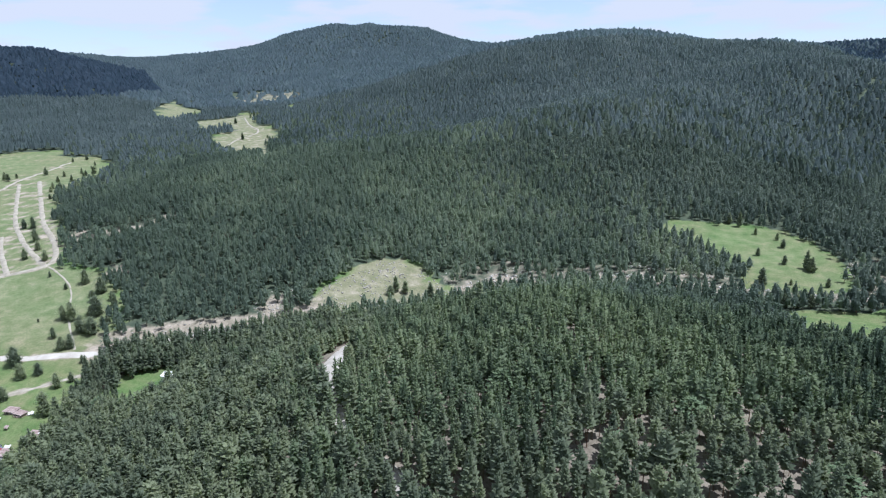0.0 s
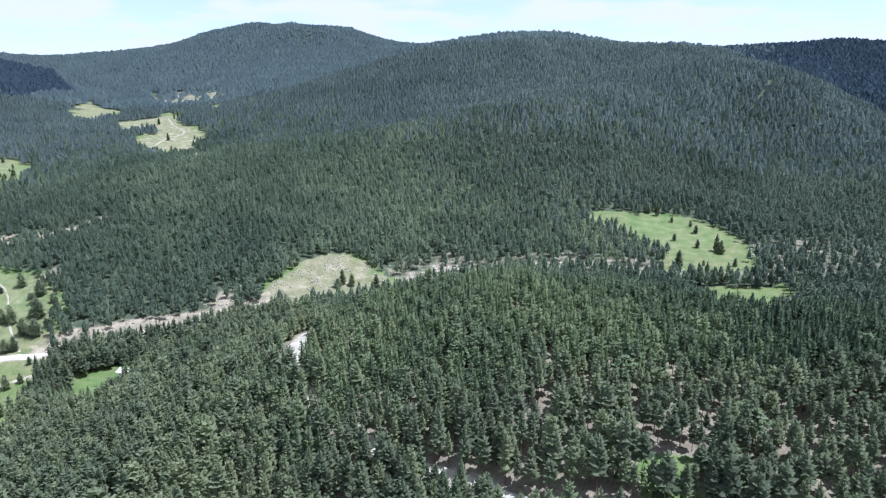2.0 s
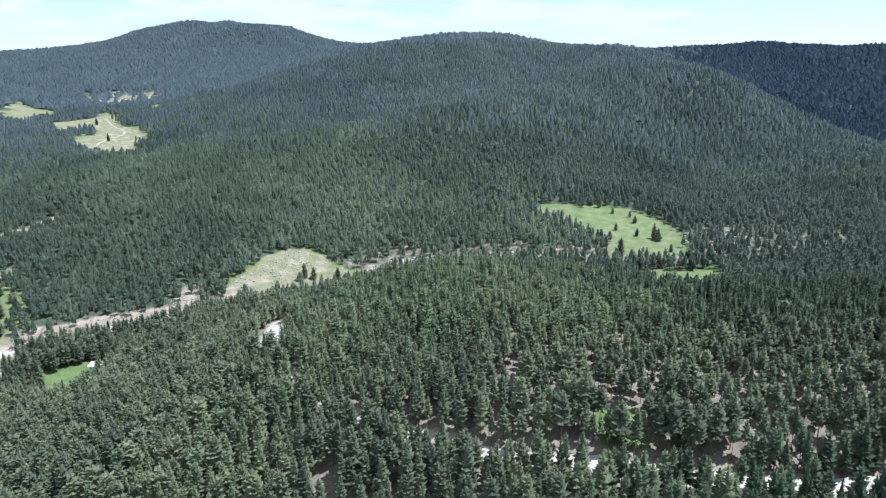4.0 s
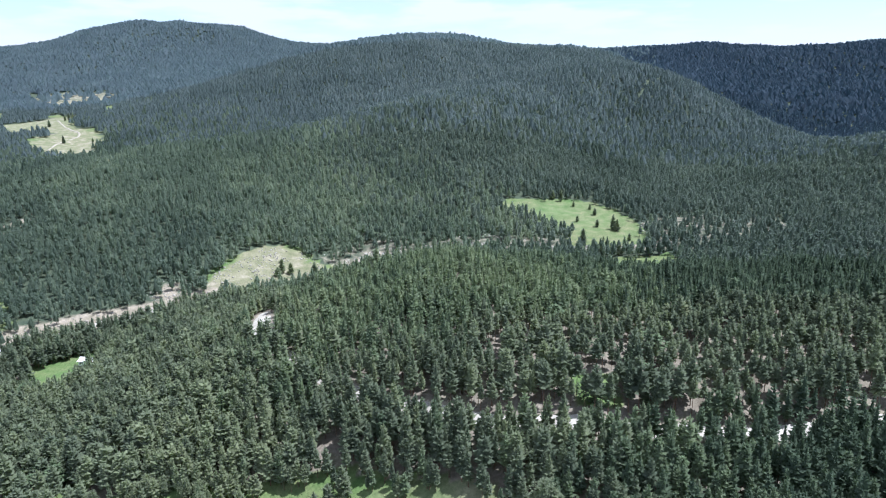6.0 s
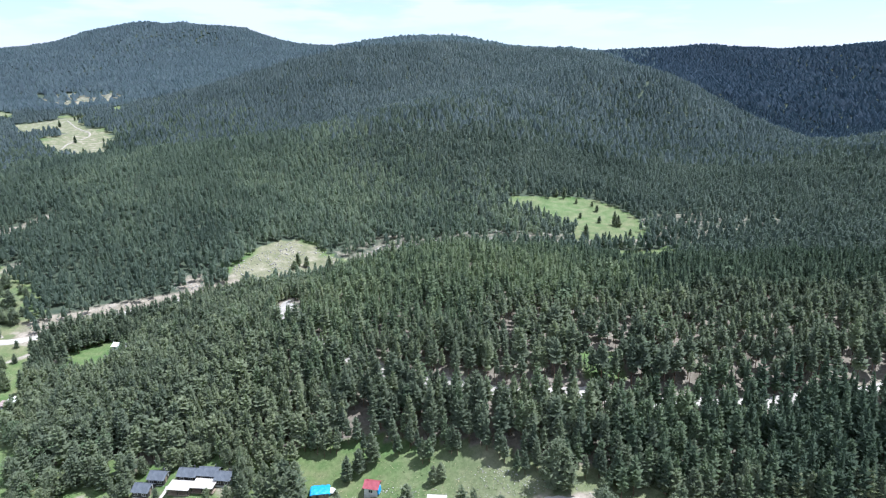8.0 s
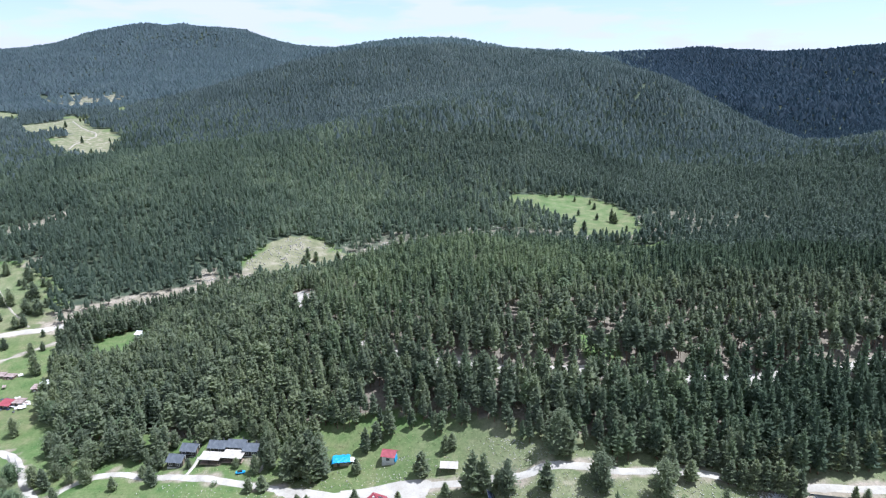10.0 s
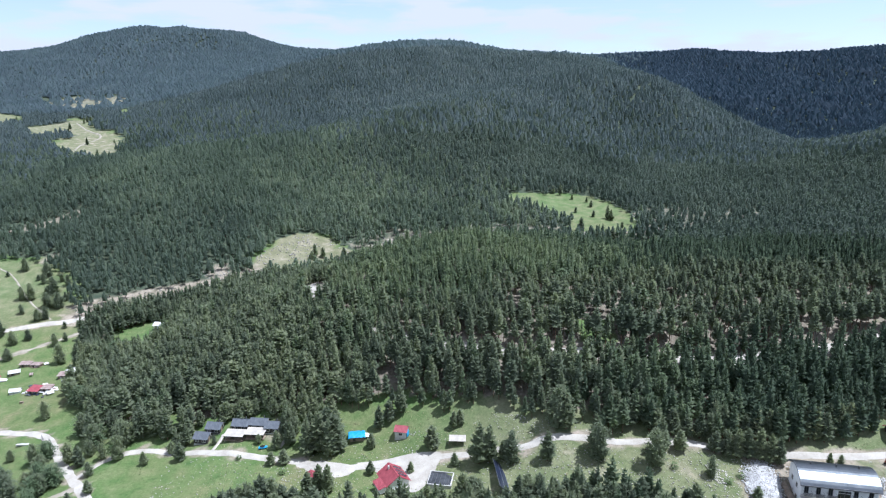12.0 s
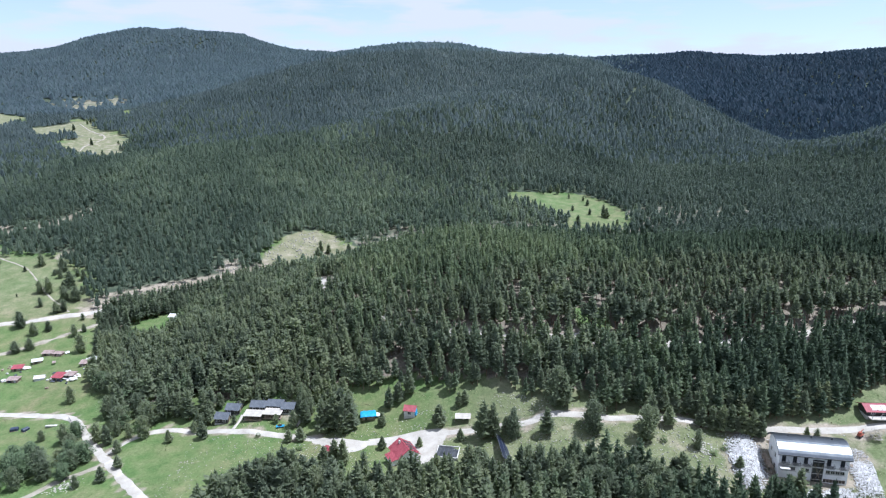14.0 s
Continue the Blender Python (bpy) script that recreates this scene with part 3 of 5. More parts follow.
def boughs(rng, whorls, per, low, wide, top, rich=False):
    """A conifer crown of folded boughs in whorls, drooping below and rising towards the tip, for a tree of height 1."""
    out = []
    lean = rng.uniform(-0.025, 0.025, 2)
    for k in range(whorls):
        t = (k + rng.uniform(-0.25, 0.25)) / whorls
        h = low + (0.97 - low) * t
        reach = wide * (max(0.0, 1 - t) ** top * min(1, 0.55 + t * 3.0)) + 0.018
        if rng.rand() < 0.15:
            reach *= rng.uniform(0.6, 0.85)
        a0, m = rng.uniform(0, 6.283), max(3, round(per * (1 - 0.45 * t)))
        for i in range(m):
            a = a0 + 6.283 * (i + rng.uniform(-0.35, 0.35)) / m
            o, side = np.array((math.cos(a), math.sin(a), 0)), np.array((-math.sin(a), math.cos(a), 0))
            length = reach * rng.uniform(0.68, 1.22)
            rise = length * (-0.3 + 0.75 * t + rng.uniform(-0.18, 0.18))
            root = np.array((lean[0] * h, lean[1] * h, h + rng.uniform(-0.02, 0.02)))
            tip = root + o * length + np.array((0, 0, rise))
            w, f = length * rng.uniform(0.2, 0.34) + 0.006, rng.uniform(0.5, 0.68)
            sag = np.array((0, 0, -0.22 * length - 0.006))
            mid = root + (tip - root) * f
            l_, r_ = mid + side * w + sag, mid - side * w + sag
            if rich:
                crest = mid + np.array((0, 0, 0.06 * length + 0.004))
                end = tip + np.array((0, 0, 0.05 * length))
                out += [root, l_, crest, root, crest, r_, crest, l_, end, crest, end, r_]
                for s in (-1, 1):
                    q = root + (tip - root) * rng.uniform(0.45, 0.85)
                    e = q + (o * 0.55 + side * s * 0.8) * length * rng.uniform(0.35, 0.5) + np.array((0, 0, rng.uniform(-0.02, 0.03)))
                    d = side * -s * 0.1 * length + o * 0.12 * length
                    out += [q + d, q - d + sag * 0.4, e]
            else:
                out += [root, l_, tip, root, tip, r_]
    tip = np.array((lean[0], lean[1], 1.02))
    for a in (0, 2.1, 4.2):
        out += [tip, tip + np.array((math.cos(a) * 0.022, math.sin(a) * 0.022, -0.1)), tip + np.array((math.cos(a + 2) * 0.022, math.sin(a + 2) * 0.022, -0.1))]
    return np.array(out)


def crown_heart(rng, rings, sides, low, wide, top):
    """The closed heart of a crown: a blunt, lumpy cone of rings that are pushed in and out."""
    out, last = [], None
    lean = rng.uniform(-0.03, 0.03, 2)
    for k in range(rings):
        f = k / rings
        h = low + (1 - low) * f * 0.92
        r = wide * (1 - f) ** (top * 0.75) * (0.8 if k == 0 and rings > 1 else 1)
        a0 = rng.uniform(0, 6.283) if last is None else a0 + 3.1416 / sides
        ring = []
        for i in range(sides):
            a, rr = a0 + 6.283 * (i + rng.uniform(-0.2, 0.2)) / sides, r * rng.uniform(0.75, 1.2)
            ring.append(np.array((math.cos(a) * rr + lean[0] * h, math.sin(a) * rr + lean[1] * h, h + rng.uniform(-0.05, 0.05))))
        if last is not None:
            for i in range(sides):
                out += [last[i], last[(i + 1) % sides], ring[i]]
                out += [last[(i + 1) % sides], ring[(i + 1) % sides], ring[i]]
        last = ring
    a = rng.uniform(0, 6.283)
    w = wide * rng.uniform(0.12, 0.3)
    tips = [np.array((lean[0] + math.cos(a) * w * s, lean[1] + math.sin(a) * w * s, rng.uniform(0.88, 1.0))) for s in (1, -1)]
    side = [0 if (p[0] - lean[0]) * math.cos(a) + (p[1] - lean[1]) * math.sin(a) > 0 else 1 for p in last]
    for i in range(sides):
        j = (i + 1) % sides
        out += [last[i], last[j], tips[side[i]]]
        if side[i] != side[j]:
            out += [last[j], tips[side[j]], tips[side[i]]]
    return np.array(out)


def trunk_cone(sides, base, tip=0.8):
    v = [(math.cos(6.283 * i / sides) * base, math.sin(6.283 * i / sides) * base, -0.05) for i in range(sides)] + [(0, 0, tip)]
    out = []
    for i in range(sides):
        out += [v[i], v[(i + 1) % sides], v[-1]]
    return np.array(out)


def forest_patch(name, x, y, height, tone, leaf_count, spray, sides, label, seed, slim=1.0, low=0.2, mat=None, kinds=9, wide=0.2, round_=False, tiers=0, skirt=6, heart=0.8, tops=(0.6, 0.95), lay=False, whorls=0, per=8):
    """Many trees in one mesh, each turned, sized and coloured by itself."""
    rng = np.random.RandomState(seed)
    z = ground_z(x, y)
    which = rng.randint(0, kinds, len(x))
    ang, squeeze = rng.uniform(0, 6.283, len(x)), rng.uniform(0.85, 1.2, len(x)) * slim
    verts, index, tones = [], [], []
    for k in range(kinds):
        lo, wi, to = low + rng.uniform(-0.06, 0.14), wide * rng.uniform(0.85, 1.15), rng.uniform(*tops)
        leaf = crown_cloud(rng, leaf_count, spray, lo, wi, to, round_, lay) if leaf_count else np.zeros((0, 3))
        if whorls:
            leaf = boughs(rng, whorls, per, lo, wi * rng.uniform(0.95, 1.1), to)
        if tiers:
            leaf = np.concatenate([leaf, crown_heart(rng, tiers, skirt, lo, wi * heart, to)])
        wood = trunk_cone(sides, 0.014) if sides else np.zeros((0, 3))
        body = np.concatenate([leaf, wood])
        sel = np.where(which == k)[0]
        if not len(sel):
            continue
        c, s = np.cos(ang[sel])[:, None], np.sin(ang[sel])[:, None]
        w = (height[sel] * squeeze[sel])[:, None]
        px = (body[None, :, 0] * c - body[None, :, 1] * s) * w + x[sel][:, None]
        py = (body[None, :, 0] * s + body[None, :, 1] * c) * w + y[sel][:, None]
        pz = body[None, :, 2] * height[sel][:, None] + z[sel][:, None]
        verts.append(np.stack([px, py, pz], 2).reshape(-1, 3))
        mi = np.concatenate([np.zeros(len(leaf) // 3), np.ones(len(wood) // 3)])
        index.append(np.tile(mi, len(sel)))
        tones.append(np.repeat(tone[sel], len(mi)))
    verts = np.concatenate(verts)
    tris = np.arange(len(verts)).reshape(-1, 3)
    ob = sheet(name, verts, tris, [mat or NEEDLES, BARK], np.concatenate(index), np.concatenate(tones))
    return tagged(ob, label, "forest", kind="stuff")


def open_ground(x, y):
    """Where no forest stands: glades, roads and gaps."""
    o = np.zeros(x.shape, bool)
    for poly in GLADES:
        o |= ragged(poly, x, y)
    for half, line in ROADS:
        o |= off_line(line, x, y) < half + (np.where(y < 240, 0.5, np.where(y < 284, -0.9, 1.5)) if line is FOREST_ROAD[1] else 0.9)
    o |= inside(ROAD_BEND, x, y)
    for cx, cy, r in SMALL_GAPS + BARE_GAPS:
        o |= np.hypot(x - cx, y - cy) < r
    return o


def scatter(seed, step, x0, x1, y0, y1):
    rng = np.random.RandomState(seed)
    X, Y = np.meshgrid(np.arange(x0, x1, step), np.arange(y0, y1, step))
    X = X + (np.arange(X.shape[0]) % 2)[:, None] * step / 2
    x, y = X.ravel() + rng.uniform(-0.42, 0.42, X.size) * step, Y.ravel() + rng.uniform(-0.42, 0.42, X.size) * step
    return x, y, rng


def bearing(x, y):
    return np.degrees(np.arctan2(x - 15, y - 20)), np.hypot(x - 15, y - 20)


def patchy(x, y, size, seed):
    """Slow waves from -1 to 1 over the plan."""
    r = np.random.RandomState(seed)
    v = 0 * x
    for _ in range(6):
        a, p, w = r.uniform(0, 6.283), r.uniform(0, 6.283), size * r.uniform(0.6, 1.8)
        v = v + np.sin((x * math.cos(a) + y * math.sin(a)) * 6.283 / w + p)
    return v / 3.2


def backs(x, y, rng, share):
    """Thins the slopes that fall away behind the ridges."""
    b, r = bearing(x, y)
    u, v = (x - 15) / r, (y - 20) / r
    fall = ground_z(x + u * 20, y + v * 20) - ground_z(x - u * 20, y - v * 20)
    return (fall > -4) | (rng.rand(len(x)) < share)


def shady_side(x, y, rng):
    """True past the crest that parts the bright front hill from the slopes behind, whose cloud shade is put into needle
    colour.
    """
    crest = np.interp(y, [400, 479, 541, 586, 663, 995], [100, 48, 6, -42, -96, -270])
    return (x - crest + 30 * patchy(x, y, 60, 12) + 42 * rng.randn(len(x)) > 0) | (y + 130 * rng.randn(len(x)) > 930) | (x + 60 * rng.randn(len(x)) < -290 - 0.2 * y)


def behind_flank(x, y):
    """True on the hill past the right-hand flank of the spruce mountain, coloured as under cloud shade."""
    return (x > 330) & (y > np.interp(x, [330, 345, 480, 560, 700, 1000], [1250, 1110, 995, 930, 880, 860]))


def under_scar(x, y):
    """The strip of wood between the valley road and the hut glade."""
    return (x < -60) & (x > -182) & (y > 280) & (y < np.interp(x, [p[0] for p in SCAR], [p[1] for p in SCAR]) - 5.0)


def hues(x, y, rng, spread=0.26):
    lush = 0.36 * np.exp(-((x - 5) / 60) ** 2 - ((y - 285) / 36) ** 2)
    # shade over both flanks, put into the tree tone as a darker value
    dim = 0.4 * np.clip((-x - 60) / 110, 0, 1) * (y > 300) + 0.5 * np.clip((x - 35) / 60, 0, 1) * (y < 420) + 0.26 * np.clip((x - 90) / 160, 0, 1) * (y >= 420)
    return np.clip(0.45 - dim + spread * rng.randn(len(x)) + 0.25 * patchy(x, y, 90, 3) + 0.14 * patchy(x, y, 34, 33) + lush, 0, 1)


# the wood on the ridge behind the hamlet
x, y, rng = scatter(11, 2.68, -260, 260, 60, 380)
b, r = bearing(x, y)
sparse = (x > 22) & (y > 222) & (y < 266)
thin = sparse & (rng.rand(len(x)) < 0.2) | (x > -125) & (x < -86) & (y < 234) & (rng.rand(len(x)) < 0.85)
keep = (b > -54) & (b < 42) & (r > 128) & ((r < 335) | under_scar(x, y)) & ~open_ground(x, y) & ~thin & (rng.rand(len(x)) < 0.93 + 0.1 * patchy(x, y, 25, 8))
road_y = np.interp(x, [p[0] for p in FOREST_ROAD[1]], [p[1] for p in FOREST_ROAD[1]])
verge = (x > -5) & (y < road_y) & (y > road_y - 7)
keep &= ~(verge & (rng.rand(len(x)) < 0.1 + 0.25 * patchy(x, y, 22, 41)))
x, y, sparse, verge = x[keep], y[keep], sparse[keep], verge[keep]
hgt = np.clip(rng.normal(10.2, 1.6, len(x)) + 0.9 * patchy(x, y, 60, 4), 5.0, 15)
hgt = hgt * np.where(y > 250, 0.87, 0.97) * np.where(verge, 0.86, 1.0) * np.where(y < 234, 1.12, 1.0)
edge = np.minimum(np.where(under_scar(x, y), off_line(SCAR, x, y), 99), np.where((y < 310) & (y > 268) & (x < -100), off_line(HUT_GLADE + HUT_GLADE[:1], x, y), 99))
margin = np.where((x < 50) & (y < 236), off_line(VILLAGE[5:20], x, y), 99)
hgt = np.minimum(np.minimum(hgt, 3.0 + 0.36 * edge + 2.4 * rng.rand(len(x))), 6.5 + 0.9 * margin)
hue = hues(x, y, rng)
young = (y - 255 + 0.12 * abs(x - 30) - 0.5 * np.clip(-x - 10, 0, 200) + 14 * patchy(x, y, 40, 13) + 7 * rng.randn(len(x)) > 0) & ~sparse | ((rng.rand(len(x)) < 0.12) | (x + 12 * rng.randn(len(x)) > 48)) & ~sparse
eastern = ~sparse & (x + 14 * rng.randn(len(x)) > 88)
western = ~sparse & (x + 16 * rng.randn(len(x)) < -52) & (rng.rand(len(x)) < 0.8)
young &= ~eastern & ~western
old = ~sparse & ~young & ~eastern & ~western
for sel, low, mat, label, seed, tiered, per, slim, tops in ((eastern, 0.18, SHADE_PINE, "pines at the end of the wood, shade painted into their green", 16, 14, 8, 0.9, (0.42, 0.8)),
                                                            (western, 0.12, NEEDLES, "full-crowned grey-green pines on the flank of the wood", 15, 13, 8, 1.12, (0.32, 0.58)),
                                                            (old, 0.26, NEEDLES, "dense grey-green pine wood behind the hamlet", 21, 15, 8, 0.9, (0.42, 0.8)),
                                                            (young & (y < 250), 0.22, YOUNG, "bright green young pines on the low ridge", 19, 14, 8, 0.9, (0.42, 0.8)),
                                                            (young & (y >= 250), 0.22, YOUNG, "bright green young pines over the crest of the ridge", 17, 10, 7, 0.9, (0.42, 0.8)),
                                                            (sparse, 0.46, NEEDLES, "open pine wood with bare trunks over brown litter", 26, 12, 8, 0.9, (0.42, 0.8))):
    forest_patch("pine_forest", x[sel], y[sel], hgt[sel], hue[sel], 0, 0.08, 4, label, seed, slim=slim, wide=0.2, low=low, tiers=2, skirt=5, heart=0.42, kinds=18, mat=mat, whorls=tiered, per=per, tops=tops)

# leafy trees along the margins of that wood
x, y, rng = scatter(31, 4.5, -150, 150, 205, 330)
near_gap = np.minimum(np.hypot(x - 58, y - 226) / 16, np.hypot(x + 112, y - 240) / 13)
keep = ~open_ground(x, y) & (rng.rand(len(x)) < np.clip(0.75 - 0.5 * near_gap, 0.03, 0.6))
x, y = x[keep], y[keep]
forest_patch("broadleaf_trees", x, y, rng.uniform(5, 9, len(x)), rng.rand(len(x)), 200, 0.11, 4, "bright green leafy trees mixed into the pine wood", 32, mat=LEAVES, wide=0.3, low=0.15, round_=True)

# the slope across the valley
x, y, rng = scatter(12, 3.9, -560, 480, 250, 700)
b, r = bearing(x, y)
keep = (b > -54) & (b < 42) & (r >= 335) & (r < 640) & ~under_scar(x, y) & ~open_ground(x, y) & (off_line(SCAR, x, y) > 2.6 + np.where(y > np.interp(x, [p[0] for p in SCAR], [p[1] for p in SCAR]), 17, 1.5) * rng.rand(len(x)) ** 1.3) & ~((np.hypot((x - SPILL[0]) / 9, (y - SPILL[1]) / 15) < 1) & (rng.rand(len(x)) < 0.72)) & (off_line(BANK, x, y) > 3.5 + 5 * rng.rand(len(x))) & ~(stony_wood(x, y) & (rng.rand(len(x)) < 0.38))
x, y = x[keep], y[keep]
hgt = np.clip(rng.normal(7.7, 0.9, len(x)) + 0.7 * patchy(x, y, 70, 5), 5, 11)
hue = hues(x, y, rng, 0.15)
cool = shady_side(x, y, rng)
for sel, mat, label, seed in ((~cool, SLOPE_PINE, "green pine forest covering the valley slope", 22), (cool, SHADE_SPRUCE, "spruces among the slope pines, shade painted into their green", 28)):
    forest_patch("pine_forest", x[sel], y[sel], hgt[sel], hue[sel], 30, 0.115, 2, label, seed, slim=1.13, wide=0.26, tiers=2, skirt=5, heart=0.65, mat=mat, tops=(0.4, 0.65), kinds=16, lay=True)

# the upper slopes
x, y, rng = scatter(13, 5.2, -1100, 900, 420, 1320)
b, r = bearing(x, y)
keep = (b > -53) & (b < 40) & (r >= 640) & (r < 1280) & ~open_ground(x, y) & (rng.rand(len(x)) < 1.12 - 0.3 * np.clip(patchy(x, y, 40, 35), 0, 1))
x, y = x[keep], y[keep]
keep = backs(x, y, rng, 0.25)
x, y = x[keep], y[keep]
hgt = np.clip(rng.normal(9.6, 1.3, len(x)) + 1.3 * patchy(x, y, 45, 34), 5.5, 14.5)
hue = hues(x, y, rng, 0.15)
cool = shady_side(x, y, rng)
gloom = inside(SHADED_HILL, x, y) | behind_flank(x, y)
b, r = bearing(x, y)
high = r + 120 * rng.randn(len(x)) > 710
for sel, mat, label, seed in ((~cool & ~gloom, SLOPE_PINE, "green pines on the upper hillside", 23), (cool & ~gloom & ~high, SHADE_SPRUCE, "spruces along the foot of the hillside, shade painted into their green", 30),
                              (cool & ~gloom & high, HAZE_SPRUCE, "spruce forest over the upper hillside, some haze painted into its green", 29),
                              (gloom, CLOUD_SHADE_SPRUCE, "spruces at the foot of a far hill, cloud shade painted into their colour", 18)):
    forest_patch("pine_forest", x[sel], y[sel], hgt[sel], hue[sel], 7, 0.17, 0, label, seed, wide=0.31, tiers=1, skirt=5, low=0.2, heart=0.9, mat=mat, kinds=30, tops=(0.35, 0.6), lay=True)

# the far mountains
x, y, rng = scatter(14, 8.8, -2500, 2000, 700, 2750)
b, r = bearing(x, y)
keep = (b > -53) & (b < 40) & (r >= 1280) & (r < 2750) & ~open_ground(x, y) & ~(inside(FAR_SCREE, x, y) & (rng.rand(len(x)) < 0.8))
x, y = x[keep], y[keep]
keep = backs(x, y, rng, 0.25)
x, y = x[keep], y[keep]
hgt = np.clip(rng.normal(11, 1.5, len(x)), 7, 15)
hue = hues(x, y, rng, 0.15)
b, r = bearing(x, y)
# painted cloud shade sets in gradually towards the right
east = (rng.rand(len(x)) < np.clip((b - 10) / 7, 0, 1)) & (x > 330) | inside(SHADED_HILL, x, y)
for sel, mat, label, seed in ((~east, FAR_HAZE_SPRUCE, "distant spruce forest on the mountains, bluish haze painted into its green", 24), (east, CLOUD_SHADE_SPRUCE, "dense spruce forest on far hills, cloud shade painted into its colour", 27)):
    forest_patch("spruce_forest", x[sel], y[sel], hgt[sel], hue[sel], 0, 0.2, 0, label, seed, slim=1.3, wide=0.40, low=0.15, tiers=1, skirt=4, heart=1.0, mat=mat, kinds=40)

# woods beside and behind the view
for step, seed, x0, x1, y0, y1, outer in ((5.6, 15, -150, 190, -170, 150, False), (12.0, 16, -700, 700, -420, 620, True)):
    x, y, rng = scatter(seed, step, x0, x1, y0, y1)
    b, r = bearing(x, y)
    keep = ((b <= -54) | (b >= 42) | (r <= 128)) & (r < 620) & ~open_ground(x, y)
    if outer:
        keep &= ~((x > -150) & (x < 190) & (y > -170) & (y < 150))
    x, y = x[keep], y[keep]
    hgt = np.clip(rng.normal(9.5, 1.6, len(x)), 5, 13)
    forest_patch("pine_forest", x, y, hgt, hues(x, y, rng), 4 if outer else 10, 0.2 if outer else 0.16, 2, "pine wood beside the hamlet meadow", 25, slim=1.15, tiers=1, wide=0.24, lay=True)


def mesh_of(name, tri, mat):
    me = bpy.data.meshes.new(name)
    me.from_pydata([tuple(p) for p in tri], [], [(i, i + 1, i + 2) for i in range(0, len(tri), 3)])
    me.materials.append(mat)
    return me


def limbed_trunk(rng, height_low):
    """A tapered, slightly bent trunk with limbs, for a tree of height 1."""
    bm = bmesh.new()
    bend = rng.uniform(-0.02, 0.02, 2)

    def tube(p0, p1, r0, r1, sides):
        d = (p1 - p0).normalized()
        a = d.orthogonal().normalized()
        c = d.cross(a)
        rings = []
        for p, rr in ((p0, r0), (p1, r1)):
            rings.append([bm.verts.new(p + (a * math.cos(6.283 * i / sides) + c * math.sin(6.283 * i / sides)) * rr) for i in range(sides)])
        for i in range(sides):
            bm.faces.new((rings[0][i], rings[0][(i + 1) % sides], rings[1][(i + 1) % sides], rings[1][i]))

    steps = [Vector((bend[0] * h * h, bend[1] * h * h, h)) for h in (-0.04, 0.25, 0.5, 0.75, 0.95)]
    for i in range(4):
        tube(steps[i], steps[i + 1], 0.019 - 0.0043 * i, 0.019 - 0.0043 * (i + 1), 6)
    for k in range(14):
        h = height_low + (0.92 - height_low) * k / 14
        a = k * 2.4 + rng.uniform(-0.4, 0.4)
        p = Vector((bend[0] * h * h, bend[1] * h * h, h))
        tube(p, p + Vector((math.cos(a), math.sin(a), rng.uniform(0.05, 0.45))) * 0.15 * (1.05 - h), 0.005, 0.002, 3)
    me = bpy.data.meshes.new("trunk")
    bm.to_mesh(me)
    bm.free()
    me.materials.append(BARK)
    return me


def tree_model(name, seed, broad, label, category, bushy=False):
    rng = np.random.RandomState(seed)
    root = new(name)
    low = rng.uniform(0.1, 0.2)
    trunk = new("trunk", limbed_trunk(rng, low))
    if broad:
        leaf = np.concatenate([crown_cloud(rng, 1000, 0.058, 0.06, rng.uniform(0.3, 0.38), round_=True), crown_heart(rng, 4, 7, 0.12, 0.24, 0.4)])
    else:
        wide = rng.uniform(0.34, 0.42) if bushy else rng.uniform(0.22, 0.28)
        top = rng.uniform(0.38, 0.5) if bushy else rng.uniform(0.5, 0.75)
        low = 0.05 if bushy else low
        leaf = [boughs(rng, 19, 9, low, wide, top, True), crown_heart(rng, 4, 7, low + 0.03, wide * 0.4, top)]
        if bushy:
            leaf = [crown_cloud(rng, 760, 0.052, 0.02, wide * 0.86, round_=True), boughs(rng, 11, 8, 0.12, wide * 0.8, top, True), crown_heart(rng, 4, 7, 0.06, wide * 0.5, 0.4)]
        leaf = np.concatenate(leaf)
    crown = new("crown", mesh_of("crown", leaf, LEAVES if broad else NEEDLES_TREE))
    for o in (trunk, crown):
        o.parent = root
    return tagged(root, label, category)


PINES = [tree_model("pine_tree", 40 + i, False, "dark green conical pine growing on the meadow", "tree") for i in range(5)]
BROADS = [tree_model("broadleaf_tree", 60 + i, True, "round mid-green leafy tree beside the brook", "tree") for i in range(3)]
BUSHY = [tree_model("pine_tree", 80 + i, False, "dark green bushy pine standing alone on grass", "tree", True) for i in range(4)]
used = set()
tree_rng = random.Random(9)


def plant(models, x, y, h, group, label="", stout=1.0):
    src = tree_rng.choice(models)
    m = pose(x, y, gz(x, y), tree_rng.uniform(-2, 2), tree_rng.uniform(-2, 2), tree_rng.uniform(0, 360))
    if src.name in used:
        ob = copy_thing(src, m)
    else:
        used.add(src.name)
        ob = src
        ob.matrix_basis = m
    w = h * tree_rng.uniform(0.9, 1.2) * stout * (1.3 if h < 8 and src not in BUSHY else 1.0)
    ob.scale = (w, w, h)
    return tagged(ob, label, group=group)


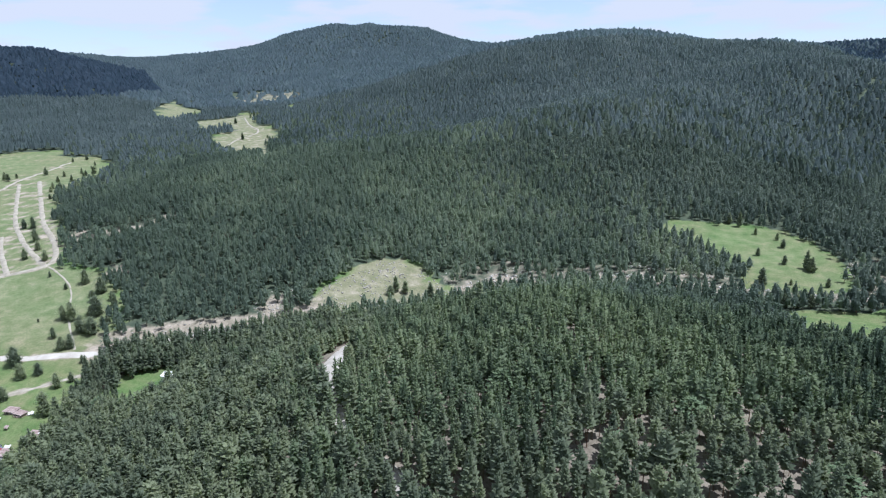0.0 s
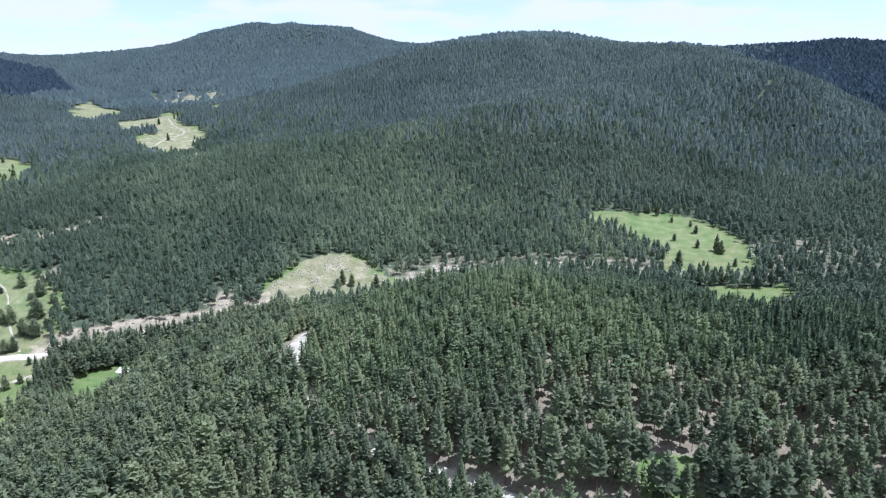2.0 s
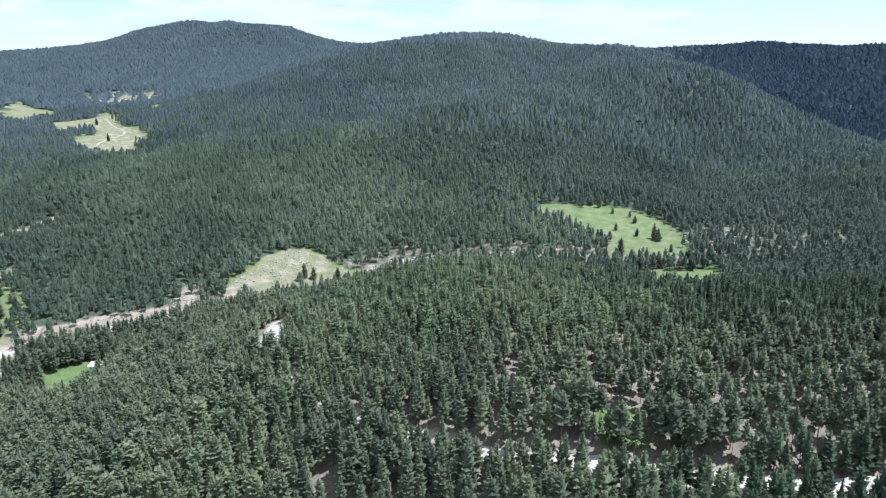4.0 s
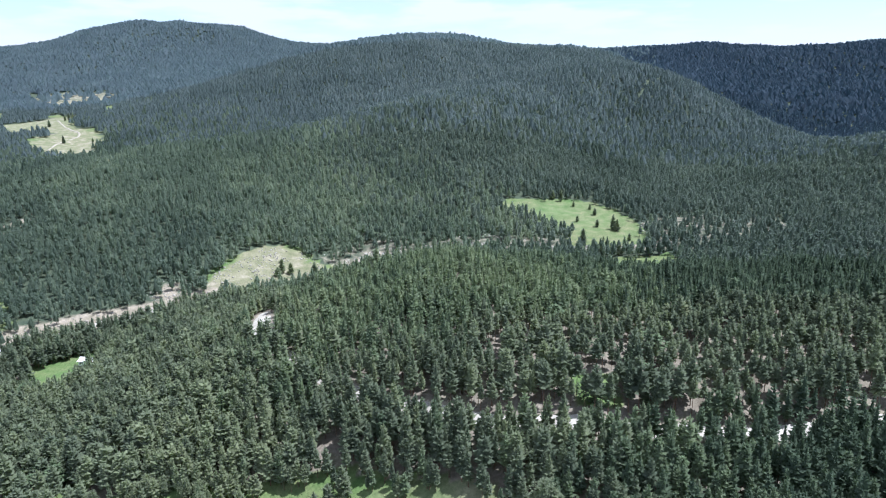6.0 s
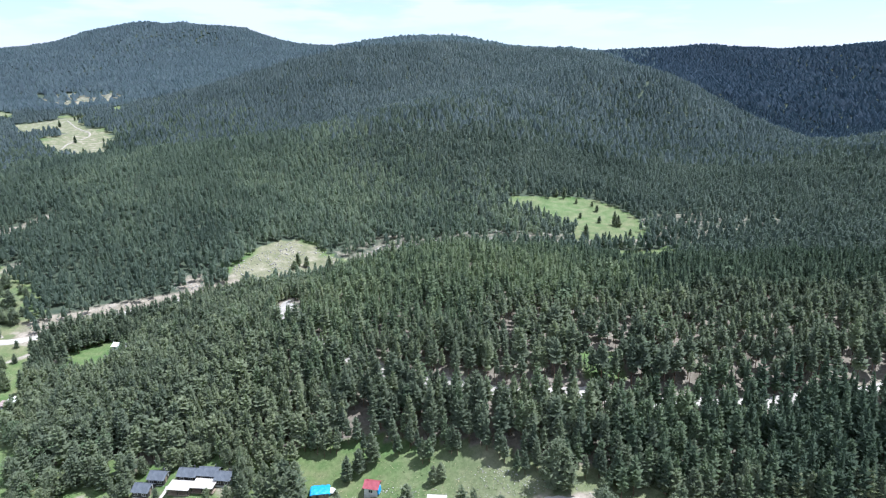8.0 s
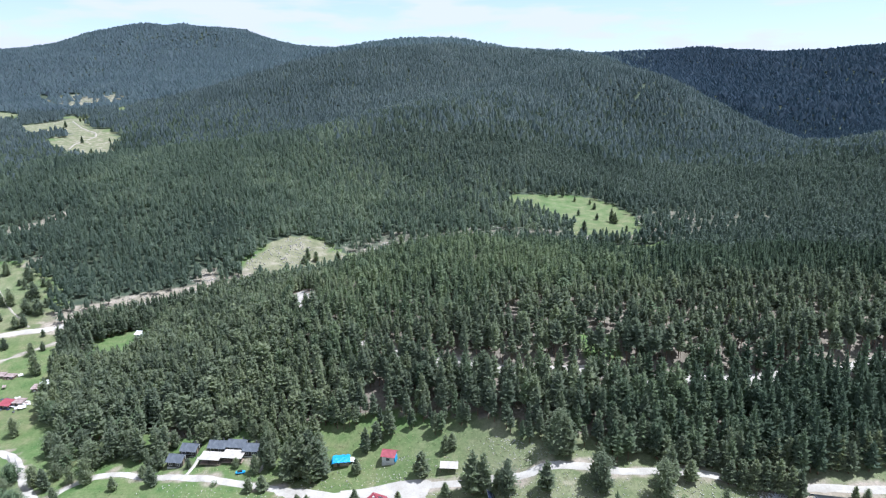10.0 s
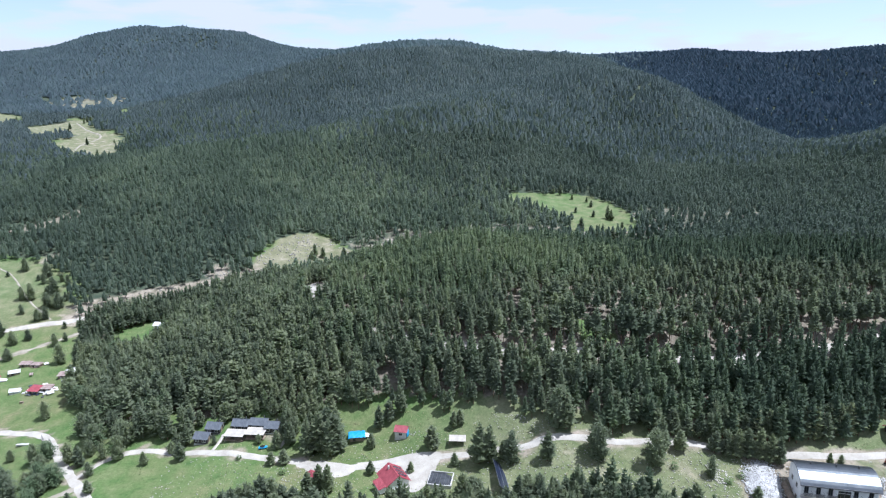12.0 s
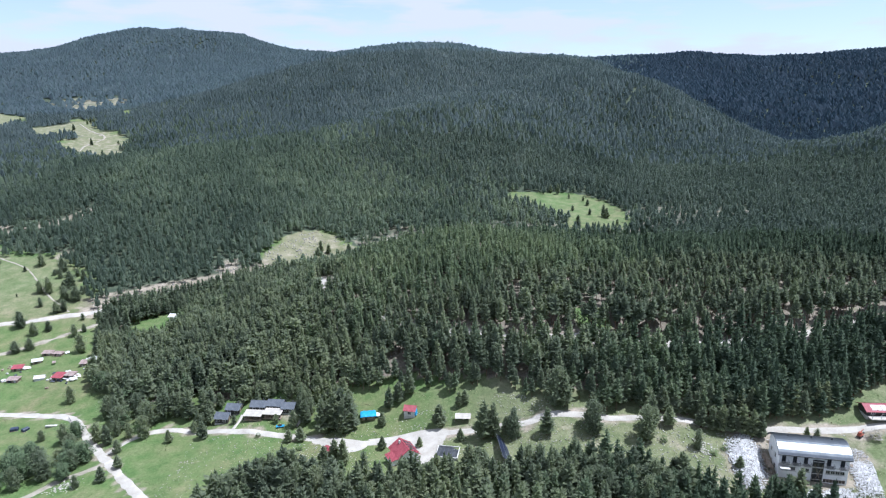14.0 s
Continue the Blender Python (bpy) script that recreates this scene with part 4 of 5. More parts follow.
FIELD_PINES = [(-242, 388, 8.2), (-248, 381, 3.3), (-225, 381, 8.5), (-225, 356, 7.5), (-220, 356, 9.5), (-212, 363, 10.0), (-216, 363, 3.4), (-207, 348, 8.5), (-201, 348, 8.7), (-201, 355, 5.2), (-200, 357, 4.6),
               (-217, 342, 5.6), (-204, 334, 6.4), (-201, 336, 6.9), (-228, 377, 3.6), (-235, 351, 2.0), (-214, 319, 8.8), (-203, 312, 7.3), (-198, 316, 5.5), (-181, 309, 6.3), (-179, 314, 4.6), (-187, 328, 3.8),
               (-181, 329, 3.6), (-174, 327, 5.9), (-166, 302, 7.1), (-169, 292, 9.6), (-160, 289, 5.8), (-202, 295, 6.1), (-197, 298, 6.2), (-149, 246, 7.4)]
TERRACE_PINES = [(-270, 392, 3.5), (-358, 456, 6.9), (-351, 457, 8.4), (-327, 436, 8.6), (-311, 423, 6.1), (-307, 410, 6.9), (-292, 410, 6.7), (-423, 543, 5.9), (-416, 534, 4.6), (-400, 528, 10.4), (-410, 552, 5.8),
                 (-381, 526, 11.2), (-455, 586, 5.1), (-426, 589, 3.7), (-330, 460, 7.6), (-307, 442, 5.4), (-398, 516, 4.4), (-352, 500, 7.0), (-330, 474, 6.5), (-222, 372, 6.0), (-208, 371, 7.0), (-214, 376, 5.0)]
STREAM_TREES = [(-126, 230, 9.0), (-117, 221, 8.6), (-121, 232, 9.6), (-113, 227, 9.7), (-122, 214, 7.5), (-117, 211, 8.0), (-110, 213, 5.9), (-110, 204, 4.8), (-105, 194, 4.6), (-104, 211, 8.6), (-105, 218, 9.8), (-107, 187, 5.4),
                (-114, 185, 4.5), (-121, 240, 9.1), (-115, 239, 10.3), (-127, 238, 8.0), (-116, 216, 6.0), (-109, 222, 8.5), (-101, 221, 9.5), (-96, 222, 9.0), (-92, 219, 8.0)]
BROOK_TREES = [(-129, 193, 10.4), (-137, 195, 9.8), (-122, 197, 7.4), (-120, 201, 7.4), (-134, 214, 7.8), (-131, 217, 6.6), (-145, 219, 4.2), (-123, 196, 7.2), (-129, 202, 5.4), (-138, 202, 9.4), (-133, 198, 9.6), (-125, 203, 8.0), (-128, 208, 7.4),
               (-143, 198, 8.6), (-136, 189, 8.4), (-146, 205, 7.0), (-150, 196, 8.0), (-121, 190, 6.0), (-134, 248, 9.0), (-139, 252, 8.5), (-127, 246, 9.5), (-143, 190, 8.0)]
ROAD_PINES = [(-93, 206, 4.8), (-82, 207, 6.6), (-51, 201, 4.7), (-47, 201, 5.1), (-40, 203, 12.6), (-36, 204, 14.4), (-33, 201, 13.2), (-31, 203, 13.8), (-31, 207, 12.6), (-40, 208, 12.4), (-36, 209, 13.4), (-34, 206, 14.2),
              (-19, 192, 4.6), (-7, 190, 3.4), (-20, 204, 5.2), (-18, 211, 8.4), (-15, 213, 8.1), (-1, 198, 7.9), (-11, 215, 10.1), (6, 204, 5.6), (8, 205, 5.2), (13, 188, 13.5), (16, 188, 12.0),
              (6, 189, 4.2), (20, 188, 6.0)]
MEADOW_PINES = [(22, 186, 10.0), (32, 184, 9.4), (37, 195, 13.2), (39, 194, 12.0), (46, 183, 11.5), (46, 186, 11.5), (61, 180, 11.5), (64, 184, 11.0), (75, 176, 6.6), (108, 178, 4.0), (111, 178, 3.4),
                (-49, 212, 8.6), (-51, 208, 6.4), (-47, 209, 9.5)]
GLADE_PINES = [(69, 499, 5.0), (98, 471, 4.9), (108, 460, 5.6), (117, 456, 11.5), (118, 452, 9.0), (111, 496, 4.8), (112, 485, 5.3), (102, 505, 4.6), (93, 429, 10.9), (106, 434, 3.5), (120, 431, 5.1),
               (95, 516, 11.0), (90, 520, 8.1), (88, 408, 6.7), (92, 406, 7.3), (97, 404, 7.8), (102, 403, 7.7), (107, 403, 7.1), (114, 406, 7.2), (-78, 421, 9.9), (-73, 421, 8.2), (-79, 416, 6.5),
               (-60, 422, 9.1), (-84, 389, 6.0)]
for row in FIELD_PINES:
    plant(BUSHY, *row, "pines on the field")
for row in TERRACE_PINES:
    plant(BUSHY, *row, "pines on the field")
for i, row in enumerate(STREAM_TREES):
    plant(PINES if i % 3 == 2 else BUSHY, *row, "trees along the brook", "dark green bushy pine beside the brook road")
for i, row in enumerate(BROOK_TREES):
    plant(BROADS if i % 2 else BUSHY, *row, "trees along the brook", "" if i % 2 else "dark green bushy pine beside the brook road")
for row in ROAD_PINES:
    plant(PINES, *row, "pines by the hamlet road", "dark green pine beside the pale gravel road")
for i, row in enumerate(MEADOW_PINES):
    plant(PINES if i % 2 else BUSHY, *row, "pines on the stony meadow", "dark green pine on the stony meadow", 1.0 if i % 2 else 0.8)
for px, py, ph in GLADE_PINES:
    plant(BUSHY if ph < 7 else PINES, px, py, ph * 0.85, "pines in the forest glades", "dark green pine in a bright grass glade")
# young pines strewn over the terraced slope
for _ in range(110):
    px, py = tree_rng.uniform(-520, -340), tree_rng.uniform(490, 660)
    if inside(FIELDS, px, py) and min(float(off_line(l, px, py)) for _, l in TERRACE_ROADS) > 4.5 and tree_rng.random() < 0.6:
        plant(PINES, px, py, tree_rng.uniform(3, 8), "young pines on the slope", "young green pine on the grass slope")
for _ in range(26):
    px, py = tree_rng.uniform(-600, -370), tree_rng.uniform(780, 1140)
    if inside(FAR_MEADOW, px, py):
        plant(PINES, px, py, tree_rng.uniform(5, 11), "pines on the far meadow", "dark green pine on a distant meadow")
for _ in range(60):
    px, py = tree_rng.uniform(-850, -610), tree_rng.uniform(920, 1330)
    if inside(FAR_STRIP, px, py):
        plant(PINES, px, py, tree_rng.uniform(8, 12), "pines on the far meadow", "dark green pine on a distant meadow", 1.3)
# the row of pines in the foreground, along the edge of the lower wood
for i in range(43):
    px = -57 + i * 2.9 + tree_rng.uniform(-0.8, 0.8)
    edge = 162.5 + 4 * math.sin(px * 0.11) + (3 if -34 < px < 52 else 2 if px < 0 else -4)
    if 14.5 < px < 21 or -1 < px < 7:
        continue
    for d in (0, 4.5):
        qx, qy = px + tree_rng.uniform(-0.8, 0.8), edge - d + tree_rng.uniform(-1.5, 1.2)
        full = tree_rng.random() < 0.5
        plant(BUSHY if full else PINES, qx, qy, tree_rng.uniform(9.5, 13.5) * (0.88 if -24 < qx < 4 else 1.25 if qx < -38 else 1.0), "pines along the lower wood", "dark green pine at the edge of the wood", 0.72 if full else 1.1)

# the front of the wood above the road, and pines round the new building
for i in range(27):
    px = 52 + i * 2.65
    py = float(np.interp(px, [52, 69, 89, 109, 119, 133], [194, 188.6, 186.0, 184.4, 187.5, 195])) + tree_rng.uniform(0.8, 3.4)
    plant(PINES, px + tree_rng.uniform(-0.8, 0.8), py, tree_rng.uniform(6.5, 11), "pines by the hamlet road", "dark green pine beside the pale gravel road")
for row in ((95, 158, 9.5), (92.6, 158.2, 7.5), (84, 168.5, 4.2), (-33.4, 186.2, 8.5), (-36.4, 184.2, 7.0), (-30.5, 184.5, 9.0)):
    plant(PINES, *row, "pines on the stony meadow")


for row in ((82, 183.2, 8.5), (84.6, 182.4, 9.5), (87.4, 182.0, 9.8), (90.2, 181.2, 10.2), (93.0, 180.2, 9.4), (95.2, 179.6, 8.6), (79, 184, 7.0), (69.5, 184.6, 6.5)):
    plant(PINES, *row, "pines by the hamlet road", "dark green pine beside the pale gravel road")
for row in ((-84, 214, 5.5), (-83, 218.5, 6.5), (-80.6, 222.8, 6.0), (-70, 223.8, 5.2), (-66, 224.6, 6.4), (-61.5, 224.2, 5.6), (-55, 222.4, 5.8), (-50.4, 220.6, 6.6), (-48.6, 216.2, 6.8), (-46, 213.4, 6.0), (-72.6, 212.4, 3.4), (-86.5, 211.5, 4.5), (-57.5, 210.8, 3.6)):
    plant(BUSHY, *row, "trees round the cabins", "dark green bushy tree close beside the cabins")


def shrub(x, y, h, mat, label):
    rng = np.random.RandomState(int(abs(x * 13 + y)))
    root = new("shrub")
    leaf = crown_cloud(rng, 240, 0.13, 0.0, 0.55, round_=True)
    o = new("foliage", mesh_of("foliage", leaf, mat))
    wood = new("stem", mesh_of("stem", trunk_cone(5, 0.03), BARK))
    o.parent = wood.parent = root
    root.matrix_basis = pose(x, y, gz(x, y))
    root.scale = (h * 1.1, h * 1.1, h)
    return tagged(root, label, "shrub", "shrubs on the meadow")


for sx, sy, sh in ((66, 179, 1.9), (75, 198, 2.0), (83, 176, 1.7), (11, 194, 1.9), (79, 174, 1.7), (-46, 195, 2.0), (-30, 209, 2.2), (-62, 204, 1.6)):
    shrub(sx, sy, sh, SHRUB, "low bright green bush on the grass")
shrub(127, 176, 3.0, DRY_SHRUB, "grey dusty bush beside the road")


def stone_mesh(rng):
    bm = bmesh.new()
    bmesh.ops.create_icosphere(bm, subdivisions=1, radius=1)
    k = Vector((rng.uniform(0.7, 1.3), rng.uniform(0.7, 1.2), rng.uniform(0.45, 0.8)))
    for v in bm.verts:
        v.co = Vector((v.co.x * k.x, v.co.y * k.y, v.co.z * k.z)) * rng.uniform(0.7, 1.15)
    bm.verts.index_update()
    vs, fs = np.array([v.co[:] for v in bm.verts]), np.array([[v.index for v in f.verts] for f in bm.faces])
    bm.free()
    return vs, fs


def chip_mesh(rng):
    """A small angular stone of eight faces."""
    v = np.array([(1, 0, 0), (-1, 0, 0), (0, 1, 0), (0, -1, 0), (0, 0, 0.7), (0, 0, -0.5)]) * np.array([[rng.uniform(0.6, 1.2)] for _ in range(6)])
    return v, np.array([(0, 2, 4), (2, 1, 4), (1, 3, 4), (3, 0, 4), (2, 0, 5), (1, 2, 5), (3, 1, 5), (0, 3, 5)])


def stones(name, x, y, size, mat, label, pile=None, seed=3, chips=False):
    """Loose stones lying on the ground, or heaped by pile metres at each."""
    rng = random.Random(seed)
    forms = [(chip_mesh if chips else stone_mesh)(rng) for _ in range(6)]
    z = ground_z(x, y) + (pile if pile is not None else 0)
    verts, faces, n = [], [], 0
    for i in range(len(x)):
        v, f = forms[i % 6]
        a = rng.uniform(0, 6.283)
        c, s = math.cos(a), math.sin(a)
        q = np.stack([v[:, 0] * c - v[:, 1] * s, v[:, 0] * s + v[:, 1] * c, v[:, 2]], 1) * size[i] + (x[i], y[i], z[i] + size[i] * 0.15)
        verts.append(q), faces.append(f + n)
        n += len(v)
    ob = sheet(name, np.concatenate(verts), np.concatenate(faces), [mat])
    return tagged(ob, label, "stones", kind="stuff")


rs = np.random.RandomState(77)
N = 20000
x, y = rs.uniform(-85, 96, N), rs.uniform(148, 206, N)
keep = inside(VILLAGE, x, y) & (off_line(MAIN_ROAD[1], x, y) > 2.5) & (rs.rand(N) < np.clip(0.4 + 0.22 * patchy(x, y, 30, 6) + 0.4 * (x > 18) - 0.12 * (x < -50), 0, 1))
x, y = x[keep], y[keep]
stones("field_stones", x, y, 0.08 + 0.25 * rs.rand(len(x)) ** 2.0, STONE, "pale stones strewn over the grass meadow", chips=True)
x, y = rs.uniform(-114, -46, 3600), rs.uniform(376, 455, 3600)
keep = inside(ROCKY_GLADE, x, y) & (patchy(x, y, 22, 9) > 0.9 * rs.rand(3600) - 0.6)
x, y = x[keep], y[keep]
stones("glade_rocks", x, y, 0.14 + 0.6 * rs.rand(len(x)) ** 2.8, BOULDER, "grey boulders lying in the grass glade", seed=4)
x, y = rs.uniform(-190, -90, 5000), rs.uniform(335, 402, 5000)
keep = (off_line(SCAR, x, y) < 1 + 9 * rs.rand(5000) ** 2) & (rs.rand(5000) < 0.75) | (np.hypot((x - SPILL[0]) / 9, (y - SPILL[1]) / 15) < rs.rand(5000) ** 0.5 * 1.1)
x, y = x[keep], y[keep]
stones("scar_rocks", x, y, 0.12 + 0.55 * rs.rand(len(x)) ** 2, BOULDER, "broken rock on the bare road cutting", seed=5)
x, y = rs.uniform(-48, 135, 1500), rs.uniform(412, 448, 1500)
keep = off_line(BANK, x, y) < 6
x, y = x[keep], y[keep]
stones("bank_rocks", x, y, rs.uniform(0.2, 0.9, len(x)), STONE, "pale rocks on the stream bank", seed=6)
x, y = rs.uniform(-60, 225, 6000), rs.uniform(400, 480, 6000)
keep = stony_wood(x, y) & (patchy(x, y, 18, 44) > rs.uniform(-0.6, 1.2, 6000)) & ~inside(GREEN_GLADE, x, y)
x, y = x[keep], y[keep]
stones("slope_rocks", x, y, 0.25 + 0.8 * rs.rand(len(x)) ** 2, STONE, "pale loose rocks under the thin pines", seed=13, chips=True)
# white rubble heaped round the new building
N = 46000
x, y = rs.uniform(80, 125, N), rs.uniform(154, 184, N)
heap = np.maximum(np.exp(-(((x - 87.5 - 0.25 * (y - 172)) / 4.0) ** 2 + ((y - 171) / 9) ** 2)) * 2.2, np.exp(-(((x - 118) / 4.0) ** 2 + ((y - 163) / 6.5) ** 2)) * 1.8)
heap = np.maximum(heap, np.exp(-(((x - 104) / 15) ** 2 + ((y - 158) / 2.6) ** 2)) * 1.3)
keep = (rs.rand(N) < heap * 1.1 - 0.3 + 0.35 * patchy(x, y, 6, 14)) & ~((x > 93.5) & (x < 112.5) & (y > 161) & (y < 176)) & (x - 0.35 * (y - 168) < 121.5) & (y < 181)
x, y, heap = x[keep], y[keep], heap[keep]
stones("rubble", x, y, rs.uniform(0.1, 0.36, len(x)), RUBBLE, "white broken rubble heaped beside the new building", heap * 0.6, 7, True)
x, y = rs.normal(-118, 2.4, 130), rs.normal(186, 1.5, 130)
stones("rubble", x, y, rs.uniform(0.12, 0.35, 130), STONE, "pale rubble dumped beside the dirt track", None, 8)
x, y = rs.normal(76.5, 1.5, 90), rs.normal(176.5, 1.5, 90)
stones("rubble", x, y, rs.uniform(0.2, 0.5, 90), STONE, "small pile of pale stones under a pine", None, 9)


def tufts(name, x, y, size, mat, label, seed):
    """Clumps of longer grass and weeds, five blades each."""
    rng = np.random.RandomState(seed)
    z, n = ground_z(x, y), len(x)
    a = rng.uniform(0, 6.283, (n, 5)) + np.arange(5)[None] * 1.256
    o = np.stack([np.cos(a), np.sin(a), 0 * a], 2)
    t = np.stack([-np.sin(a), np.cos(a), 0 * a], 2)
    c = np.stack([x, y, z], 1)[:, None]
    s = size[:, None, None]
    tip = c + o * s * rng.uniform(0.4, 0.9, (n, 5, 1)) + np.array((0, 0, 1.0)) * s * rng.uniform(0.25, 0.7, (n, 5, 1))
    v = np.stack([c + t * s * 0.3, c - t * s * 0.3, tip], 2).reshape(-1, 3)
    ob = sheet(name, v, np.arange(len(v)).reshape(-1, 3), [mat])
    return tagged(ob, label, "grass", kind="stuff")


x, y = rs.uniform(-240, 150, 22000), rs.uniform(150, 300, 22000)
keep = (inside(VILLAGE, x, y) | inside(FIELDS, x, y)) & (off_line(MAIN_ROAD[1], x, y) > 2.0) & (off_line(VILLAGE_ROAD[1], x, y) > 2.4) & (patchy(x, y, 26, 15) > rs.uniform(-0.9, 0.7, 22000))
x, y = x[keep], y[keep]
tufts("grass_tufts", x, y, rs.uniform(0.18, 0.5, len(x)), TUFT, "tufts of longer green grass on the meadow", 16)
x, y = rs.uniform(-70, 150, 12000), rs.uniform(150, 215, 12000)
keep = inside(VILLAGE, x, y) & (off_line(MAIN_ROAD[1], x, y) > 2.0) & (patchy(x, y, 30, 17) > rs.uniform(-0.8, 0.8, 12000))
x, y = x[keep], y[keep]
tufts("dry_grass_tufts", x, y, rs.uniform(0.15, 0.45, len(x)), STRAW, "tufts of dry yellowish grass on the meadow", 18)

x, y = rs.normal(GULLY[0], 6, 60), rs.normal(GULLY[1], 12, 60)
stones("gully_rocks", x, y, rs.uniform(1.0, 3.2, 60), STONE, "pale bare rocks in a far gully", None, 12)


# ---- the buildings ----
def thing(name, x, y, turn, label, category, z=None, group=""):
    root = new(name)
    root.matrix_basis = pose(x, y, gz(x, y) if z is None else z, 0, 0, turn)
    return tagged(root, label, category, group)


def part(name, bm, mat, parent, label=""):
    me = bpy.data.meshes.new(name)
    bmesh.ops.recalc_face_normals(bm, faces=bm.faces)
    bm.to_mesh(me)
    bm.free()
    me.materials.append(mat)
    ob = new(name, me)
    ob.parent = parent
    return tagged(ob, label)


def box(bm, cx, cy, cz, sx, sy, sz, m=None):
    t = Matrix.Translation((cx, cy, cz)) @ Matrix.Diagonal((sx, sy, sz, 1))
    bmesh.ops.create_cube(bm, size=1, matrix=(m @ t) if m else t)
    return bm


def block(cx, cy, cz, sx, sy, sz, m=None, bevel=0.02):
    bm = box(bmesh.new(), cx, cy, cz, sx, sy, sz, m)
    if bevel:
        bmesh.ops.bevel(bm, geom=bm.edges[:], offset=bevel, segments=1, affect="EDGES")
    return bm


def prism(profile, x0, x1):
    """A profile of (y, z) points drawn out along x."""
    bm = bmesh.new()
    a = [bm.verts.new((x0, y, z)) for y, z in profile]
    b = [bm.verts.new((x1, y, z)) for y, z in profile]
    bm.faces.new(a), bm.faces.new(b[::-1])
    for i in range(len(a)):
        j = (i + 1) % len(a)
        bm.faces.new((a[i], b[i], b[j], a[j]))
    return bm


def slope_sheet(x0, x1, ya, za, yb, zb, thick=0.08, rib=0.45):
    """A sheet-metal roof slope with raised seams, from the ridge to the eave."""
    d = Vector((0, yb - ya, zb - za))
    n = Vector((0, -d.z, d.y)).normalized()
    if n.z < 0:
        n = -n
    k = max(2, int((x1 - x0) / rib))
    line = [(x0, 0), (x0, thick)]
    for i in range(k + 1):
        x = x0 + 0.05 + (x1 - x0 - 0.1) * i / k
        line += [(x - 0.03, thick), (x - 0.025, thick + 0.035), (x + 0.025, thick + 0.035), (x + 0.03, thick)]
    line += [(x1, thick), (x1, 0)]
    bm = bmesh.new()
    top = [bm.verts.new(Vector((x, ya, za)) + n * h) for x, h in line]
    low = [bm.verts.new(Vector((x, yb, zb)) + n * h) for x, h in line]
    bm.faces.new(top), bm.faces.new(low[::-1])
    for i in range(len(line)):
        j = (i + 1) % len(line)
        bm.faces.new((top[i], low[i], low[j], top[j]))
    return bm


def window(parent, x, y, z, w, h, side=-1, frame_mat=None, axis="x"):
    """A framed window that stands a little proud of the wall; side says which way it faces."""
    m = Matrix.Translation((x, y, z)) @ (Matrix.Identity(4) if axis == "x" else Matrix.Rotation(radians(90), 4, "Z"))
    bm = bmesh.new()
    for cx, cz, sx, sz in ((0, h / 2, w + 0.12, 0.09), (0, -h / 2, w + 0.12, 0.09), (-w / 2, 0, 0.09, h), (w / 2, 0, 0.09, h), (0, 0, 0.05, h)):
        box(bm, cx, side * 0.03, cz, sx, 0.1, sz, m)
    win = part("window", bm, frame_mat or WHITE_SHEET, parent)
    part("pane", box(bmesh.new(), 0, side * 0.015, 0, w - 0.02, 0.05, h - 0.02, m), GLASS, win, "dark glass pane")
    return win


def gabled(name, x, y, turn, w, d, wall_h, rise, wall_mat, roof_mat, label, category, over=0.45, z=None, wins=2, door=True, group="", plinth=1.2, rib=0.45):
    """A house with its ridge along its own x, front towards -y."""
    h = thing(name, x, y, turn, label, category, z, group)
    part("wall", prism([(-d / 2, 0), (d / 2, 0), (d / 2, wall_h), (0, wall_h + rise), (-d / 2, wall_h)], -w / 2, w / 2), wall_mat, h)
    part("foundation", block(0, 0, -plinth / 2, w + 0.1, d + 0.1, plinth), CONCRETE, h, "bare concrete foundation")
    k = rise / (d / 2)
    e = d / 2 + over
    for s in (-1, 1):
        part("roof", slope_sheet(-w / 2 - over, w / 2 + over, 0, wall_h + rise + 0.03, s * e, wall_h + rise + 0.03 - e * k, rib=rib), roof_mat, h)
    part("ridge_cap", prism([(-0.18, wall_h + rise + 0.06), (0, wall_h + rise + 0.2), (0.18, wall_h + rise + 0.06)], -w / 2 - over, w / 2 + over), roof_mat, h)
    for i in range(wins):
        wx = -w / 2 + (i + 0.5) * w / wins
        window(h, wx, -d / 2, wall_h * 0.55, min(1.1, w / wins * 0.55), min(1.1, wall_h * 0.45))
    if door:
        dr = part("door", block(w / 2, -d * 0.15, 1.0, 0.1, 0.9, 2.0), WOOD, h, "plain wooden door")
        part("handle", block(w / 2 + 0.08, -d * 0.15 + 0.35, 1.0, 0.05, 0.12, 0.04, bevel=0.005), STEEL, dr)
    return h


# dark cabins with grey metal roofs, set into the edge of the wood
for cx, cy, turn, w in ((-77.2, 215.6, -8, 4.7), (-74.4, 219.8, -8, 4.9), (-65.2, 219.2, -6, 5.3), (-59.0, 218.8, -6, 5.4), (-53.9, 216.6, -6, 4.4)):
    cab = gabled("cabin", cx, cy, turn, w, 4.2, 1.9, 1.25, DARK_WOOD, GREY_ROOF, "dark timber cabin with a grey metal roof", "cabin", 0.35, gz(cx, cy - 2) + 0.25, 2, True, "cabins by the wood", 2.5)
    part("trim", block(w / 2 + 0.36, 0, 2.45, 0.08, 0.22, 1.3), WHITE_SHEET, cab, "white gable board")
    part("chimney", block(w / 4, 0.9, 3.2, 0.3, 0.3, 0.9), STEEL, cab)
